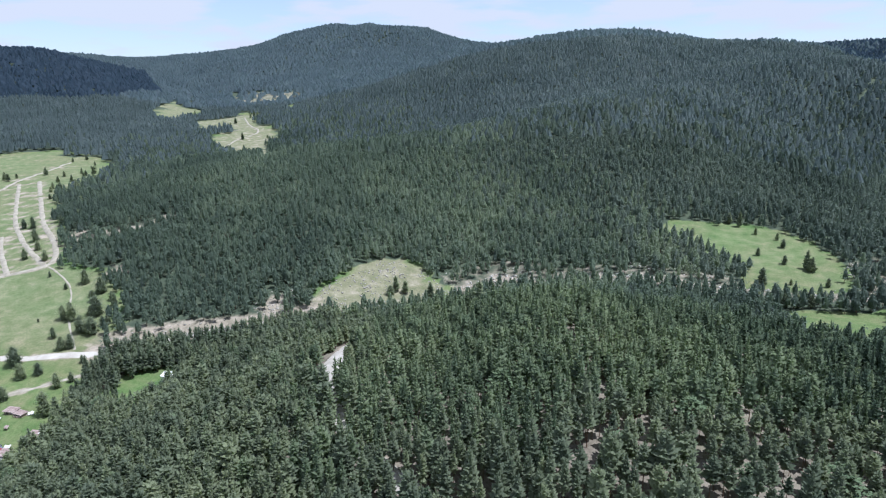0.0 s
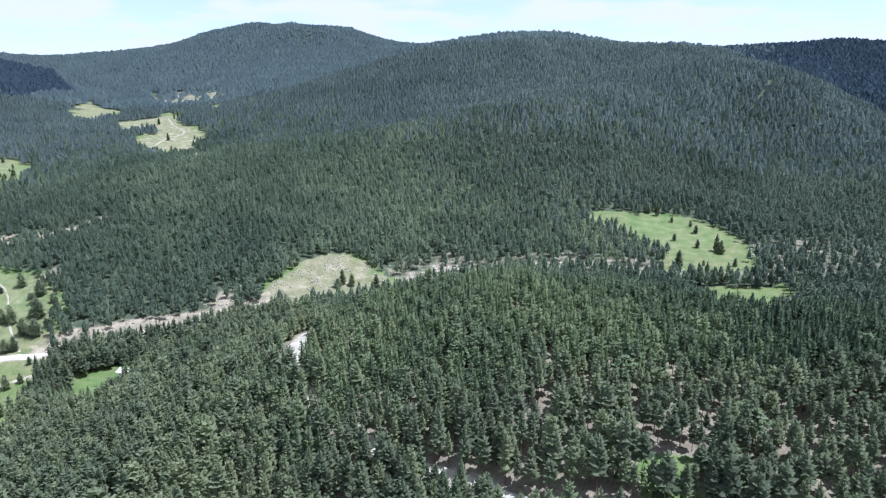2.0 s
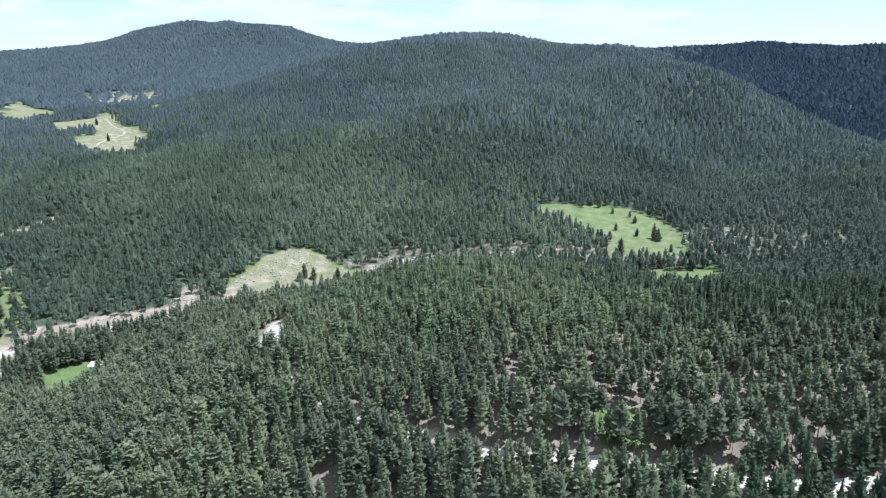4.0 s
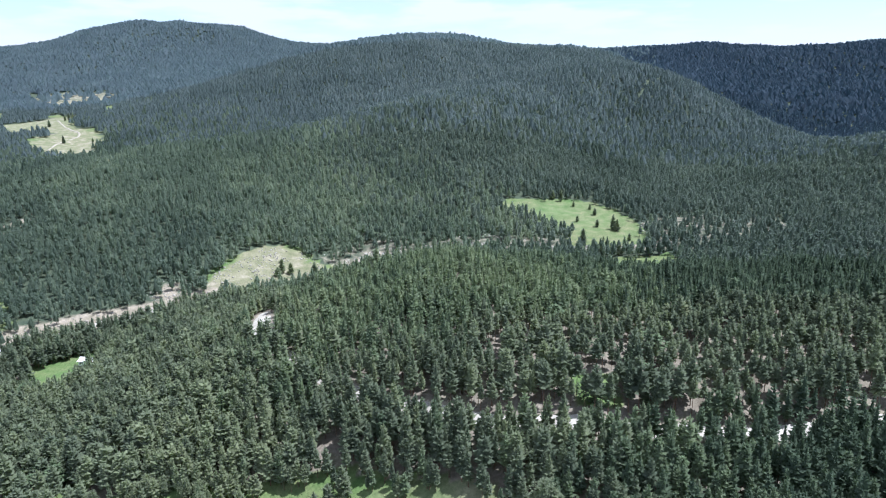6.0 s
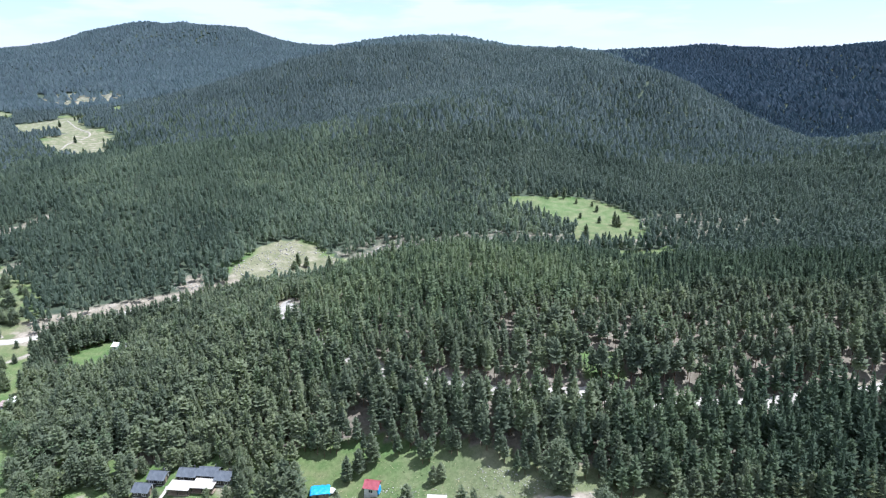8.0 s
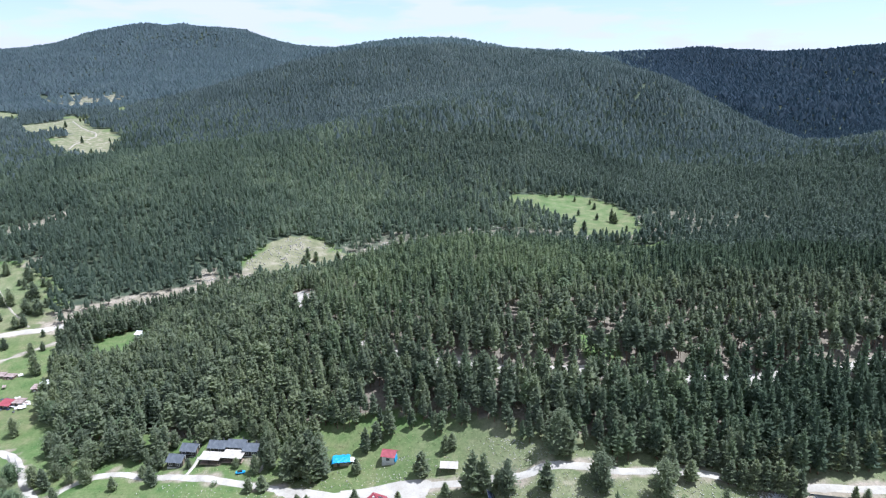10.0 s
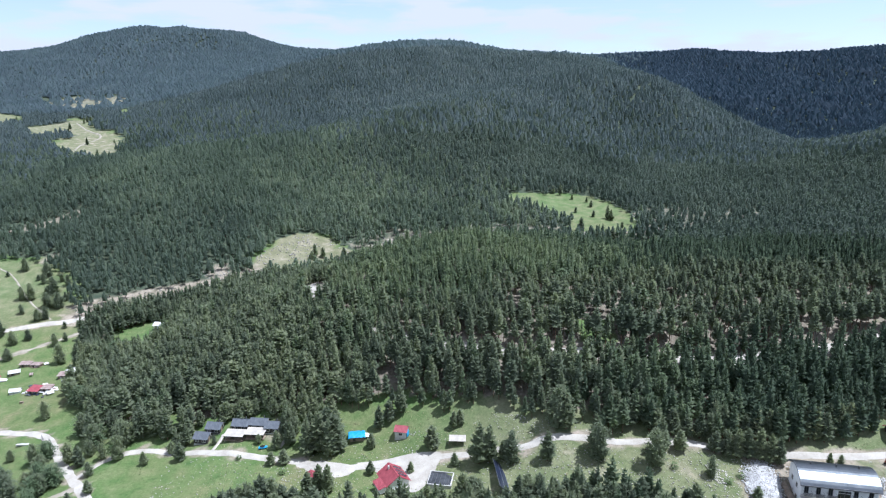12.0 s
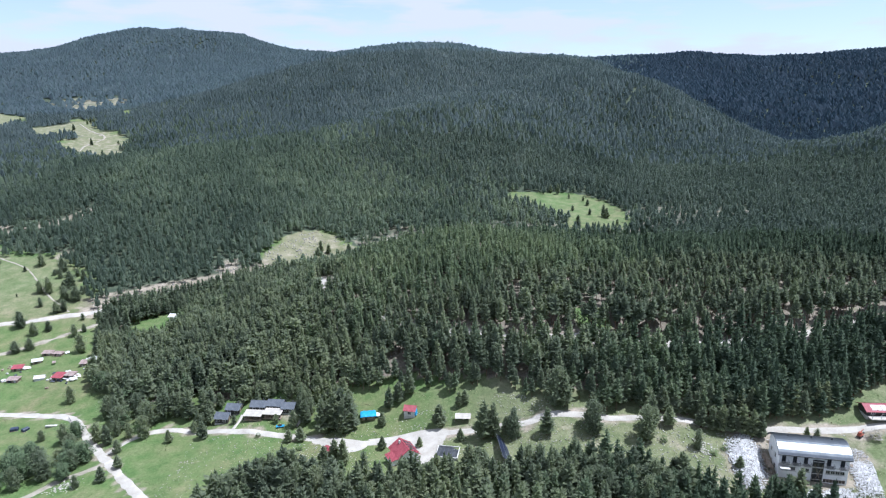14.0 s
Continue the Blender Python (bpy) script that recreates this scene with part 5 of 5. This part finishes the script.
for cx, cy, w in ((-65.9, 214, 6.7), (-59.0, 214, 6.6)):
    can = thing("terrace_canopy", cx, cy, -6, "pale flat canopy over a cabin terrace", "canopy", gz(cx, cy) + 0.2, "canopies before the cabins")
    part("roof", block(0, 0, 1.95, w, 4.2, 0.16, pose(0, 0, 0, 5)), DECK, can)
    part("deck", block(0, 0, 0.0, w - 0.3, 4.0, 0.25), WOOD, can)
    for px in (-w / 2 + 0.3, 0, w / 2 - 0.3):
        for py in (-1.9, 1.9):
            part("post", block(px, py, 0.9, 0.14, 0.14, 1.95), DARK_WOOD, can)
for ax, ay, bx, by in ((-72, 209, -71, 217), (-50, 208, -48, 215)):
    road("path", 0.6, [(ax, ay), ((ax + bx) / 2 + 0.3, (ay + by) / 2), (bx, by)], GRAVEL, "short gravel footpath to the cabins")

# hut under a blue tarpaulin
hut = thing("hut", -25, 208, 8, "low hut covered by a bright blue tarpaulin", "hut")
hut.scale = (0.82, 0.82, 0.82)
part("wall", block(0, 0, 0.9, 5.6, 3.6, 2.0), WOOD, hut)
bm = bmesh.new()
bmesh.ops.create_grid(bm, x_segments=14, y_segments=10, size=1)
for v in bm.verts:
    v.co = Vector((v.co.x * 3.3, v.co.y * 2.6, 2.45 - 0.45 * abs(v.co.y) ** 1.5 + 0.1 * math.sin(v.co.x * 9) * math.cos(v.co.y * 7) - (0.4 if abs(v.co.x) > 0.95 else 0)))
bmesh.ops.solidify(bm, geom=bm.faces[:], thickness=0.05)
part("tarpaulin", bm, BLUE_TARP, hut, "wrinkled bright blue tarpaulin")
part("lean_to", block(3.9, 0.1, 1.7, 2.0, 3.2, 0.1, pose(0, 0, 0, 0, 6)), WHITE_SHEET, hut, "pale sheet lean-to roof")
for py in (-1.4, 1.5):
    part("post", block(4.7, py, 0.8, 0.1, 0.1, 1.7), WOOD, hut)
part("door", block(-1.0, -1.83, 0.95, 0.9, 0.08, 1.8), DARK_WOOD, hut)
window(hut, 1.2, -1.8, 1.2, 0.9, 0.7)

# small red-roofed hut with a blue side
hut = gabled("hut", -10.4, 206.4, -12, 3.7, 3.6, 2.1, 1.0, WHITE_SHEET, RED_ROOF, "small hut with a red sheet roof and pale walls", "hut", 0.35, None, 1)
part("tarpaulin", block(2.2, -0.8, 0.85, 0.45, 2.2, 1.5, pose(0, 0, 0, 0, -8), 0.08), BLUE_TARP, hut, "bright blue sheet leaning on the wall")

# open shelter with a pale flat roof
sh = thing("shelter", 7, 197.8, -4, "open shelter with a pale flat sheet roof", "shelter")
sh.scale = (0.8, 0.85, 0.85)
part("roof", block(0, 0, 2.1, 6.4, 3.6, 0.12, pose(0, 0, 0, 7)), DECK, sh)
for px in (-2.9, 0, 2.9):
    for py in (-1.5, 1.5):
        part("post", block(px, py, 1.0, 0.13, 0.13, 2.1), WOOD, sh)
part("back_wall", block(0, 1.6, 0.9, 6.0, 0.1, 1.6), WOOD, sh)

# the large red-roofed house, with a lower wing and panels on its roof
house = gabled("house", -11.6, 185.0, 116, 6.8, 6.4, 2.2, 2.1, RENDER, RED_ROOF, "white house with a steep red sheet roof", "house", 0.55, gz(-11, 183) + 0.1, 3)
house.scale = (1.0, 1.0, 1.0)
part("wing", prism([(3.2, 0), (5.4, 0), (5.4, 1.5), (3.2, 2.0)], -3.2, 1.2), RENDER, house)
part("wing_roof", slope_sheet(-3.5, 1.5, 3.1, 2.12, 5.9, 1.45), RED_ROOF, house)
for i in range(3):
    a = Matrix.Translation((-1.9 + i * 1.9, -1.85, 3.12)) @ Matrix.Rotation(math.atan2(2.1, 3.2), 4, "X")
    pan = part("solar_panel", box(bmesh.new(), 0, 0, 0.16, 0.8, 2.9, 0.06, a), SOLAR, house, "dark roof solar panel")
    for rx in (-0.43, 0.43):
        part("rim", box(bmesh.new(), rx, 0, 0.16, 0.06, 3.0, 0.09, a), ALU, pan)
part("chimney", block(1.6, 0.8, 4.2, 0.5, 0.5, 1.3), CONCRETE, house)
gabled("shed", -35.8, 189.8, 116, 3.0, 2.8, 1.7, 0.9, RENDER, RED_ROOF, "small shed with a red sheet roof behind pines", "shed", 0.4)

# lined pit with pale kerbs
pit = thing("lined_pit", 1.8, 183.0, -10, "rectangular pit with black liner and pale concrete rim", "pit", gz(1.8, 183.0) + 0.55)
part("liner", block(0, 0, -0.3, 6.4, 6.0, 1.1, pose(0, 0, 0, -3)), BLACK_LINER, pit)
for cx, cy, sx, sy in ((3.3, 0, 0.3, 6.6), (0, -3.15, 6.9, 0.3), (-3.3, 0, 0.2, 6.4), (0, 3.15, 6.9, 0.2)):
    part("rim", block(cx, cy, -0.35, sx, sy, 1.7), CONCRETE, pit)
for i in range(5):
    part("batten", block(-2.4 + i * 1.2, 0.2, 0.3, 0.1, 5.4, 0.12, pose(0, 0, 0, -3)), STEEL, pit)

# ground-mounted solar array
arr = thing("solar_array", 18.6, 179.5, 4, "long tilted solar array on steel posts", "solar array")
tilt = Matrix.Translation((0, 0, 2.0)) @ Matrix.Rotation(radians(42), 4, "Y")
for i in range(6):
    for j in range(2):
        pan = part("panel", block(-0.95 + j * 1.9, -5.5 + i * 2.2, 0, 1.82, 2.14, 0.06, tilt, 0.01), SOLAR, arr)
        for rx in (0.93, -0.93):
            part("rim", box(bmesh.new(), -0.95 + j * 1.9 + rx, -5.5 + i * 2.2, 0.02, 0.07, 2.18, 0.08, tilt), ALU, pan)
for i in range(4):
    part("post", block(-0.8, -4.5 + i * 3, 1.0, 0.14, 0.14, 2.9), STEEL, arr)
    part("post", block(0.8, -4.5 + i * 3, 0.4, 0.14, 0.14, 1.8), STEEL, arr)
    part("rail", block(0, -4.5 + i * 3, -0.1, 3.6, 0.1, 0.1, tilt), STEEL, arr)


# the new building under its vaulted metal roof
def vaulted_building():
    z0 = -15.3
    L, D = 17.6, 9.4
    h = thing("guest_house", 102.8, 168.2, -12, "unfinished white guest house under a vaulted metal roof", "house", z0)
    wall_h = 8.6
    part("wall", prism([(-D / 2, -1.5), (D / 2, -1.5), (D / 2, wall_h), (2.5, wall_h + 1.6), (-2.5, wall_h + 1.6), (-D / 2, wall_h)], -L / 2, L / 2), RENDER, h)
    # vaulted roof: bent sheet with seams
    n, rad = 16, 7.4
    half = math.asin((D / 2 + 0.95) / rad)
    cz = wall_h + 2.45 - rad
    outer = [(rad * math.sin(-half + 2 * half * i / n), cz + rad * math.cos(-half + 2 * half * i / n)) for i in range(n + 1)]
    inner = [(yy * 0.985, zz - 0.12) for yy, zz in outer]
    part("roof", prism(outer + inner[::-1], -L / 2 - 0.5, L / 2 + 0.5), ZINC, h, "bright vaulted zinc roof")
    for k in range(18):
        x = -L / 2 + 0.2 + k * (L - 0.4) / 17
        rib = [(yy * 1.002, zz + 0.018) for yy, zz in outer]
        part("seam", prism(rib + [(yy, zz - 0.05) for yy, zz in outer[::-1]], x - 0.025, x + 0.025), ZINC, h)
    for s in (-1, 1):
        part("fascia", block(0, s * (D / 2 + 0.97), outer[0][1] - 0.05, L + 1.0, 0.12, 0.3), STEEL, h)
        part("gable_trim", prism(outer + [(yy * 0.97, zz - 0.3) for yy, zz in outer[::-1]], s * (L / 2 + 0.5) - 0.06, s * (L / 2 + 0.5) + 0.06), GREY_ROOF, h)
    for x in (-5.5, 0.5, 5.8):
        part("vent", block(x, 0.6, cz + rad + 0.25, 0.3, 0.3, 0.6), STEEL, h)
    f = -D / 2
    # upper floor: doors onto small balconies
    for x in (-7.6, -4.8, -2.0, 3.8, 7.2):
        window(h, x, f, 6.75, 0.95, 2.0, frame_mat=STEEL)
        bal = part("balcony", block(x + 0.2, f - 0.65, 5.6, 2.0, 1.3, 0.18), CONCRETE, h, "small railed balcony")
        bm = bmesh.new()
        box(bm, x + 0.2, f - 1.27, 6.55, 2.0, 0.06, 0.07)
        for q in (-0.97, 0.97):
            box(bm, x + 0.2 + q, f - 0.65, 6.55, 0.06, 1.3, 0.07)
        for q in range(17):
            box(bm, x + 0.2 - 0.96 + q * 0.12, f - 1.27, 6.1, 0.05, 0.04, 0.9)
        part("railing", bm, STEEL, bal)
    # middle floor: strip windows
    for x0, x1 in ((-8.0, -4.4), (-3.0, -0.9), (3.2, 8.0)):
        k = max(2, round((x1 - x0) / 1.1))
        for i in range(k):
            window(h, x0 + (i + 0.5) * (x1 - x0) / k, f, 3.95, (x1 - x0) / k - 0.14, 1.0, frame_mat=WHITE_SHEET)
        part("sill", block((x0 + x1) / 2, f - 0.12, 3.32, x1 - x0 + 0.3, 0.3, 0.1), CONCRETE, h)
    # basement openings
    for i in range(7):
        window(h, 3.2 + i * 0.8, f, 1.3, 0.62, 0.9, frame_mat=WOOD)
    part("cornice", block(0, f - 0.1, 5.2, L, 0.2, 0.16), CONCRETE, h)
    # open stair bay with scaffolding
    bay = part("stair_bay", block(1.2, f - 0.02, 3.6, 2.9, 0.16, 7.4), GLASS, h, "dark open stair bay")
    for q in (-1.35, 0.0, 1.35):
        part("mullion", block(1.2 + q, f - 0.14, 3.6, 0.1, 0.12, 7.4), STEEL, bay)
    for zz in (1.4, 3.2, 5.0, 6.8):
        part("landing", block(1.2, f - 0.16, zz, 2.9, 0.16, 0.14), CONCRETE, bay)
    for sx in (-1.0, 1.0):
        part("brace", block(0, 0, 0, 0.09, 0.09, 6.4, Matrix.Translation((1.2, f - 0.5, 3.2)) @ Matrix.Rotation(sx * 0.35, 4, "Y")), WOOD, bay)
    # side wall
    window(h, -L / 2, -1.6, 6.0, 1.0, 1.3, axis="y", side=1)
    window(h, -L / 2, 2.0, 6.0, 1.0, 1.3, axis="y", side=1)
    window(h, -L / 2, -2.0, 2.8, 1.0, 1.3, axis="y", side=1)
    part("entrance_canopy", block(-7.6, f - 1.2, 4.9, 2.6, 2.2, 0.16), CONCRETE, h)
    return h


vaulted_building()
scaf = thing("scaffold", 92.6, 170.0, -12, "timber scaffolding against the end of the building", "scaffold", -15.6)
for px in (-0.9, 0.6):
    for py in (-3.6, -1.2, 1.2, 3.6):
        part("pole", block(px, py, 2.4, 0.12, 0.12, 5.6), WOOD, scaf)
for zz in (1.8, 3.6):
    part("plank", block(-0.15, 0, zz, 1.5, 7.6, 0.08), WOOD, scaf)
for s in (-1, 1):
    part("brace", block(0, 0, 0, 0.08, 0.08, 5.6, Matrix.Translation((-0.98, s * 1.8, 2.4)) @ Matrix.Rotation(s * 0.5, 4, "X")), WOOD, scaf)
debris = random.Random(17)
stack = thing("plank_stack", 91, 176, 20, "loose stack of building planks on bare earth", "planks")
for i in range(7):
    part("plank", block(debris.uniform(-0.4, 0.4), i * 0.35 - 1, 0.2 + 0.1 * (i % 2), 4.0, 0.25, 0.08, pose(0, 0, 0, 0, 0, debris.uniform(-6, 6))), WOOD, stack)

for sx, sy, turn in ((89.6, 166.5, 70), (90.4, 162.5, 95), (98, 177.4, -14), (107, 176.2, -8), (112.5, 175.0, -20), (115.6, 168.5, 75)):
    pile = thing("plank_stack", sx, sy, turn, "rough pile of weathered boards on bare earth", "planks", None, "board piles round the building")
    for i in range(8):
        part("plank", block(debris.uniform(-0.6, 0.6), debris.uniform(-0.9, 0.9), 0.12 + 0.08 * (i % 4), debris.uniform(2.2, 4.2), 0.22, 0.07, pose(0, 0, 0, 0, debris.uniform(-3, 3), debris.uniform(-22, 22)), 0.01), CONCRETE if i % 3 == 0 else WOOD, pile)

# long red-roofed cabin by the road
cab = gabled("cabin", 135.6, 185.2, -4, 13.5, 5.0, 1.7, 1.1, DARK_WOOD, RED_ROOF, "long dark timber cabin with a red metal roof", "cabin", 0.6, None, 4)
part("veranda", block(0, -3.9, 0.05, 13.5, 2.4, 0.25), DECK, cab, "pale plank veranda")
for i in range(6):
    part("post", block(-6.5 + i * 2.6, -4.8, 0.75, 0.14, 0.14, 1.8), WHITE_SHEET, cab)
part("rail", block(0, -4.85, 0.95, 13.2, 0.08, 0.08), WHITE_SHEET, cab)
for i in range(3):
    a = Matrix.Translation((-4.6 + i * 1.5, -1.45, 2.14)) @ Matrix.Rotation(math.atan2(1.1, 2.5), 4, "X")
    # the panels' bright reflection is put into colour as white sheet
    part("solar_panel", box(bmesh.new(), 0, 0, 0.16, 1.3, 2.0, 0.06, a), WHITE_SHEET, cab, "roof panel with its bright reflection painted as pale sheet")
walkway = thing("boardwalk", 138, 179.8, 12, "pale plank boardwalk down to the road", "boardwalk")
for i in range(14):
    part("plank", block(0, -2.6 + i * 0.42, 0.3, 1.6, 0.36, 0.07), DECK, walkway)

# small tracked digger by the road
dig = thing("excavator", 123.5, 177.6, 30, "small red excavator parked on bare earth", "excavator")
dig.scale = (0.7, 0.7, 0.7)
part("cab", block(-0.3, 0, 1.7, 1.3, 1.3, 1.5, None, 0.12), ORANGE, dig)
part("body", block(0.2, 0, 1.0, 2.6, 1.6, 0.6, None, 0.1), ORANGE, dig)
for s in (-1, 1):
    part("track", block(0, s * 0.75, 0.35, 2.8, 0.4, 0.65, None, 0.2), TYRE, dig)
part("boom", block(1.8, 0, 2.2, 2.4, 0.25, 0.3, pose(0, 0, 0, 0, -18)), ORANGE, dig)
part("bucket", block(3.0, 0, 1.2, 0.6, 0.7, 0.6, None, 0.1), STEEL, dig)

# blue car by the cabins
car = thing("car", -55.5, 208.6, 12, "small bright blue car parked on the verge", "car")
car.scale = (0.72, 0.72, 0.72)
part("body", block(0, 0, 0.62, 3.9, 1.6, 0.6, None, 0.15), BLUE_TARP, car)
part("cabin", block(-0.2, 0, 1.1, 2.0, 1.4, 0.5, None, 0.18), GLASS, car)
for px in (-1.2, 1.2):
    for py in (-0.75, 0.75):
        bm = bmesh.new()
        bmesh.ops.create_cone(bm, cap_ends=True, segments=14, radius1=0.31, radius2=0.31, depth=0.2, matrix=Matrix.Translation((px, py, 0.31)) @ Matrix.Rotation(radians(90), 4, "X"))
        part("wheel", bm, TYRE, car)


# the scattered sheds of the lower hamlet
def shack(x, y, turn, w, d, h, roof_mat, label, fall=8, annex=None):
    w, d, h = w * 0.84, d * 0.84, h * 0.66
    s = thing("shed", x, y, turn, label, "shed", None, "sheds of the lower hamlet")
    t = math.tan(radians(fall)) * d / 2
    part("wall", prism([(-d / 2, -0.6), (d / 2, -0.6), (d / 2, h + t), (-d / 2, h - t)], -w / 2, w / 2), WOOD, s)
    part("roof", slope_sheet(-w / 2 - 0.4, w / 2 + 0.4, d / 2 + 0.4, h + t * 1.15, -d / 2 - 0.5, h - t * 1.2, 0.06, 0.6), roof_mat, s)
    part("door", block(-w * 0.2, -d / 2 - 0.02, 0.45, 0.8, 0.08, 1.1), DARK_WOOD, s)
    window(s, w * 0.22, -d / 2, h * 0.55, 0.6, 0.4)
    if annex:
        part("lean_to", block(w / 2 + 1.6, 0, h * 0.72, 3.2, d * 0.9, 0.08, pose(0, 0, 0, 0, 7)), annex, s, "sheet lean-to roof")
        for py in (-d * 0.4, d * 0.4):
            part("post", block(w / 2 + 3.0, py, h * 0.33, 0.1, 0.1, h * 0.75), WOOD, s)
    return s


shack(-166, 268, -8, 5.4, 4.6, 2.4, RED_ROOF, "low shed with a faded red sheet roof", 9, WHITE_SHEET)
shack(-161.0, 268.2, -4, 4.2, 3.6, 2.0, RUST_ROOF, "rusty sheet-roofed shed beside clutter", 6, WHITE_SHEET)
shack(-160.5, 279.5, 6, 4.6, 3.8, 2.2, RUST_ROOF, "low rusty shed with pale patches", 7)
shack(-156.8, 281.8, 14, 4.4, 4.0, 2.3, WHITE_SHEET, "shed with a pale grey sheet roof", 6)
shack(-184, 291, 4, 5.2, 3.2, 2.0, RUST_ROOF, "collapsing shed of rusty sheets", 6)
shack(-178.5, 290, -6, 4.6, 2.6, 1.8, RUST_ROOF, "low brown shed on the grass", 5)
shack(-191, 279, 14, 4.8, 3.8, 2.2, RED_ROOF, "shed with a red sheet roof and white annex", 8, WHITE_SHEET)
shack(-186, 268, 2, 5.4, 3.4, 2.1, RUST_ROOF, "long low shed with a rusty roof", 6)
shack(-185, 284, 30, 4.6, 2.6, 1.9, WHITE_SHEET, "pale sheet-covered lean shed", 10)
hut = gabled("hut", -134.5, 318.6, -10, 5.0, 4.0, 2.0, 0.9, RENDER, WHITE_SHEET, "small hut with a pale sheet roof by trees", "hut")
tent = gabled("tent", -175.5, 269.5, 16, 4.2, 2.8, 0.9, 0.8, WHITE_SHEET, WHITE_SHEET, "long white tent pitched on the grass", "tent", 0.15, None, 0, False)


def clutter(name, mat, x, y, sx, sy, sz, turn, label, category):
    c = thing(name, x, y, turn, label, category)
    part("load", block(0, 0, sz / 2, sx, sy, sz, None, min(sx, sy, sz) * 0.2), mat, c)
    part("pallet", block(0, 0, 0.02, sx * 1.05, sy * 1.05, 0.16), WOOD, c)
    return c


def loose_sheet(x, y, w, d, turn, lift, mat, label):
    """A buckled sheet thrown over poles and boxes."""
    s = thing("loose_sheet", x, y, turn, label, "sheet", None, "loose sheets round the sheds")
    bm = bmesh.new()
    bmesh.ops.create_grid(bm, x_segments=5, y_segments=4, size=1)
    for v in bm.verts:
        v.co = Vector((v.co.x * w / 2, v.co.y * d / 2, lift + 0.12 * math.sin(v.co.x * 4 + x) + 0.3 * v.co.y * lift))
    bmesh.ops.solidify(bm, geom=bm.faces[:], thickness=0.04)
    part("sheet", bm, mat, s)
    for px in (-w * 0.4, w * 0.4):
        for py in (-d * 0.4, d * 0.4):
            part("post", block(px, py, lift * 0.4, 0.09, 0.09, lift * 0.9), WOOD, s)


rc = random.Random(31)
for cx, cy, n in ((-164, 267, 16), (-159, 280, 10), (-191, 280, 15), (-187, 268, 7), (-181, 289.5, 8), (-168.5, 270.5, 8)):
    for _ in range(n):
        mat, lab = rc.choice(((WHITE_SHEET, "white bundle of household stuff on grass"), (RENDER, "pale bundle of household stuff on grass"), (WHITE_SHEET, "white bundle of household stuff on grass"), (RUST_ROOF, "rusty pile of scrap on the grass"), (WOOD, "weathered stack of boards by a shed"), (NAVY, "dark covered stack beside a shed")))
        clutter("covered_stack", mat, cx + rc.gauss(0, 3.6), cy + rc.gauss(0, 2.6), rc.uniform(0.6, 1.9), rc.uniform(0.5, 1.4), rc.uniform(0.3, 0.9), rc.uniform(0, 180), lab, "stack")
    for _ in range(n // 3):
        mat, lab = rc.choice(((WHITE_SHEET, "buckled pale sheet spread over clutter by a shed"), (WHITE_SHEET, "buckled pale sheet spread over clutter by a shed"), (RUST_ROOF, "rusty corrugated sheet propped on poles"), (GREY_ROOF, "grey plastic sheet over household stuff")))
        loose_sheet(cx + rc.gauss(0, 3.3), cy + rc.gauss(0, 2.4), rc.uniform(1.4, 3.0), rc.uniform(1.0, 2.0), rc.uniform(-25, 40), rc.uniform(0.4, 1.1), mat, lab)
clutter("covered_stack", NAVY, -161.5, 229, 2.8, 1.8, 1.2, 20, "stack under a dark blue cover on the grass", "stack")
clutter("covered_stack", NAVY, -157.0, 228.6, 2.6, 1.6, 1.2, 60, "stack under a dark blue cover on the grass", "stack")
slab = thing("concrete_slab", -147, 228.5, 4, "pale concrete slab lying beside the bushes", "slab")
part("slab", block(0, 0, 0.3, 4.2, 1.0, 0.5), CONCRETE, slab)
# stone bridge rails where the road crosses the brook
for s in (-1, 1):
    rail = thing("bridge_rail", -137 + s * 2.3, 227 - s * 1.6, -50, "low pale concrete rail beside the road", "rail", None, "bridge rails")
    part("rail", block(0, 0, 0.9, 9, 0.15, 0.15), STEEL, rail)
    for q in range(5):
        part("post", block(-4.2 + q * 2.1, 0, 0.4, 0.15, 0.15, 1.0), STEEL, rail)
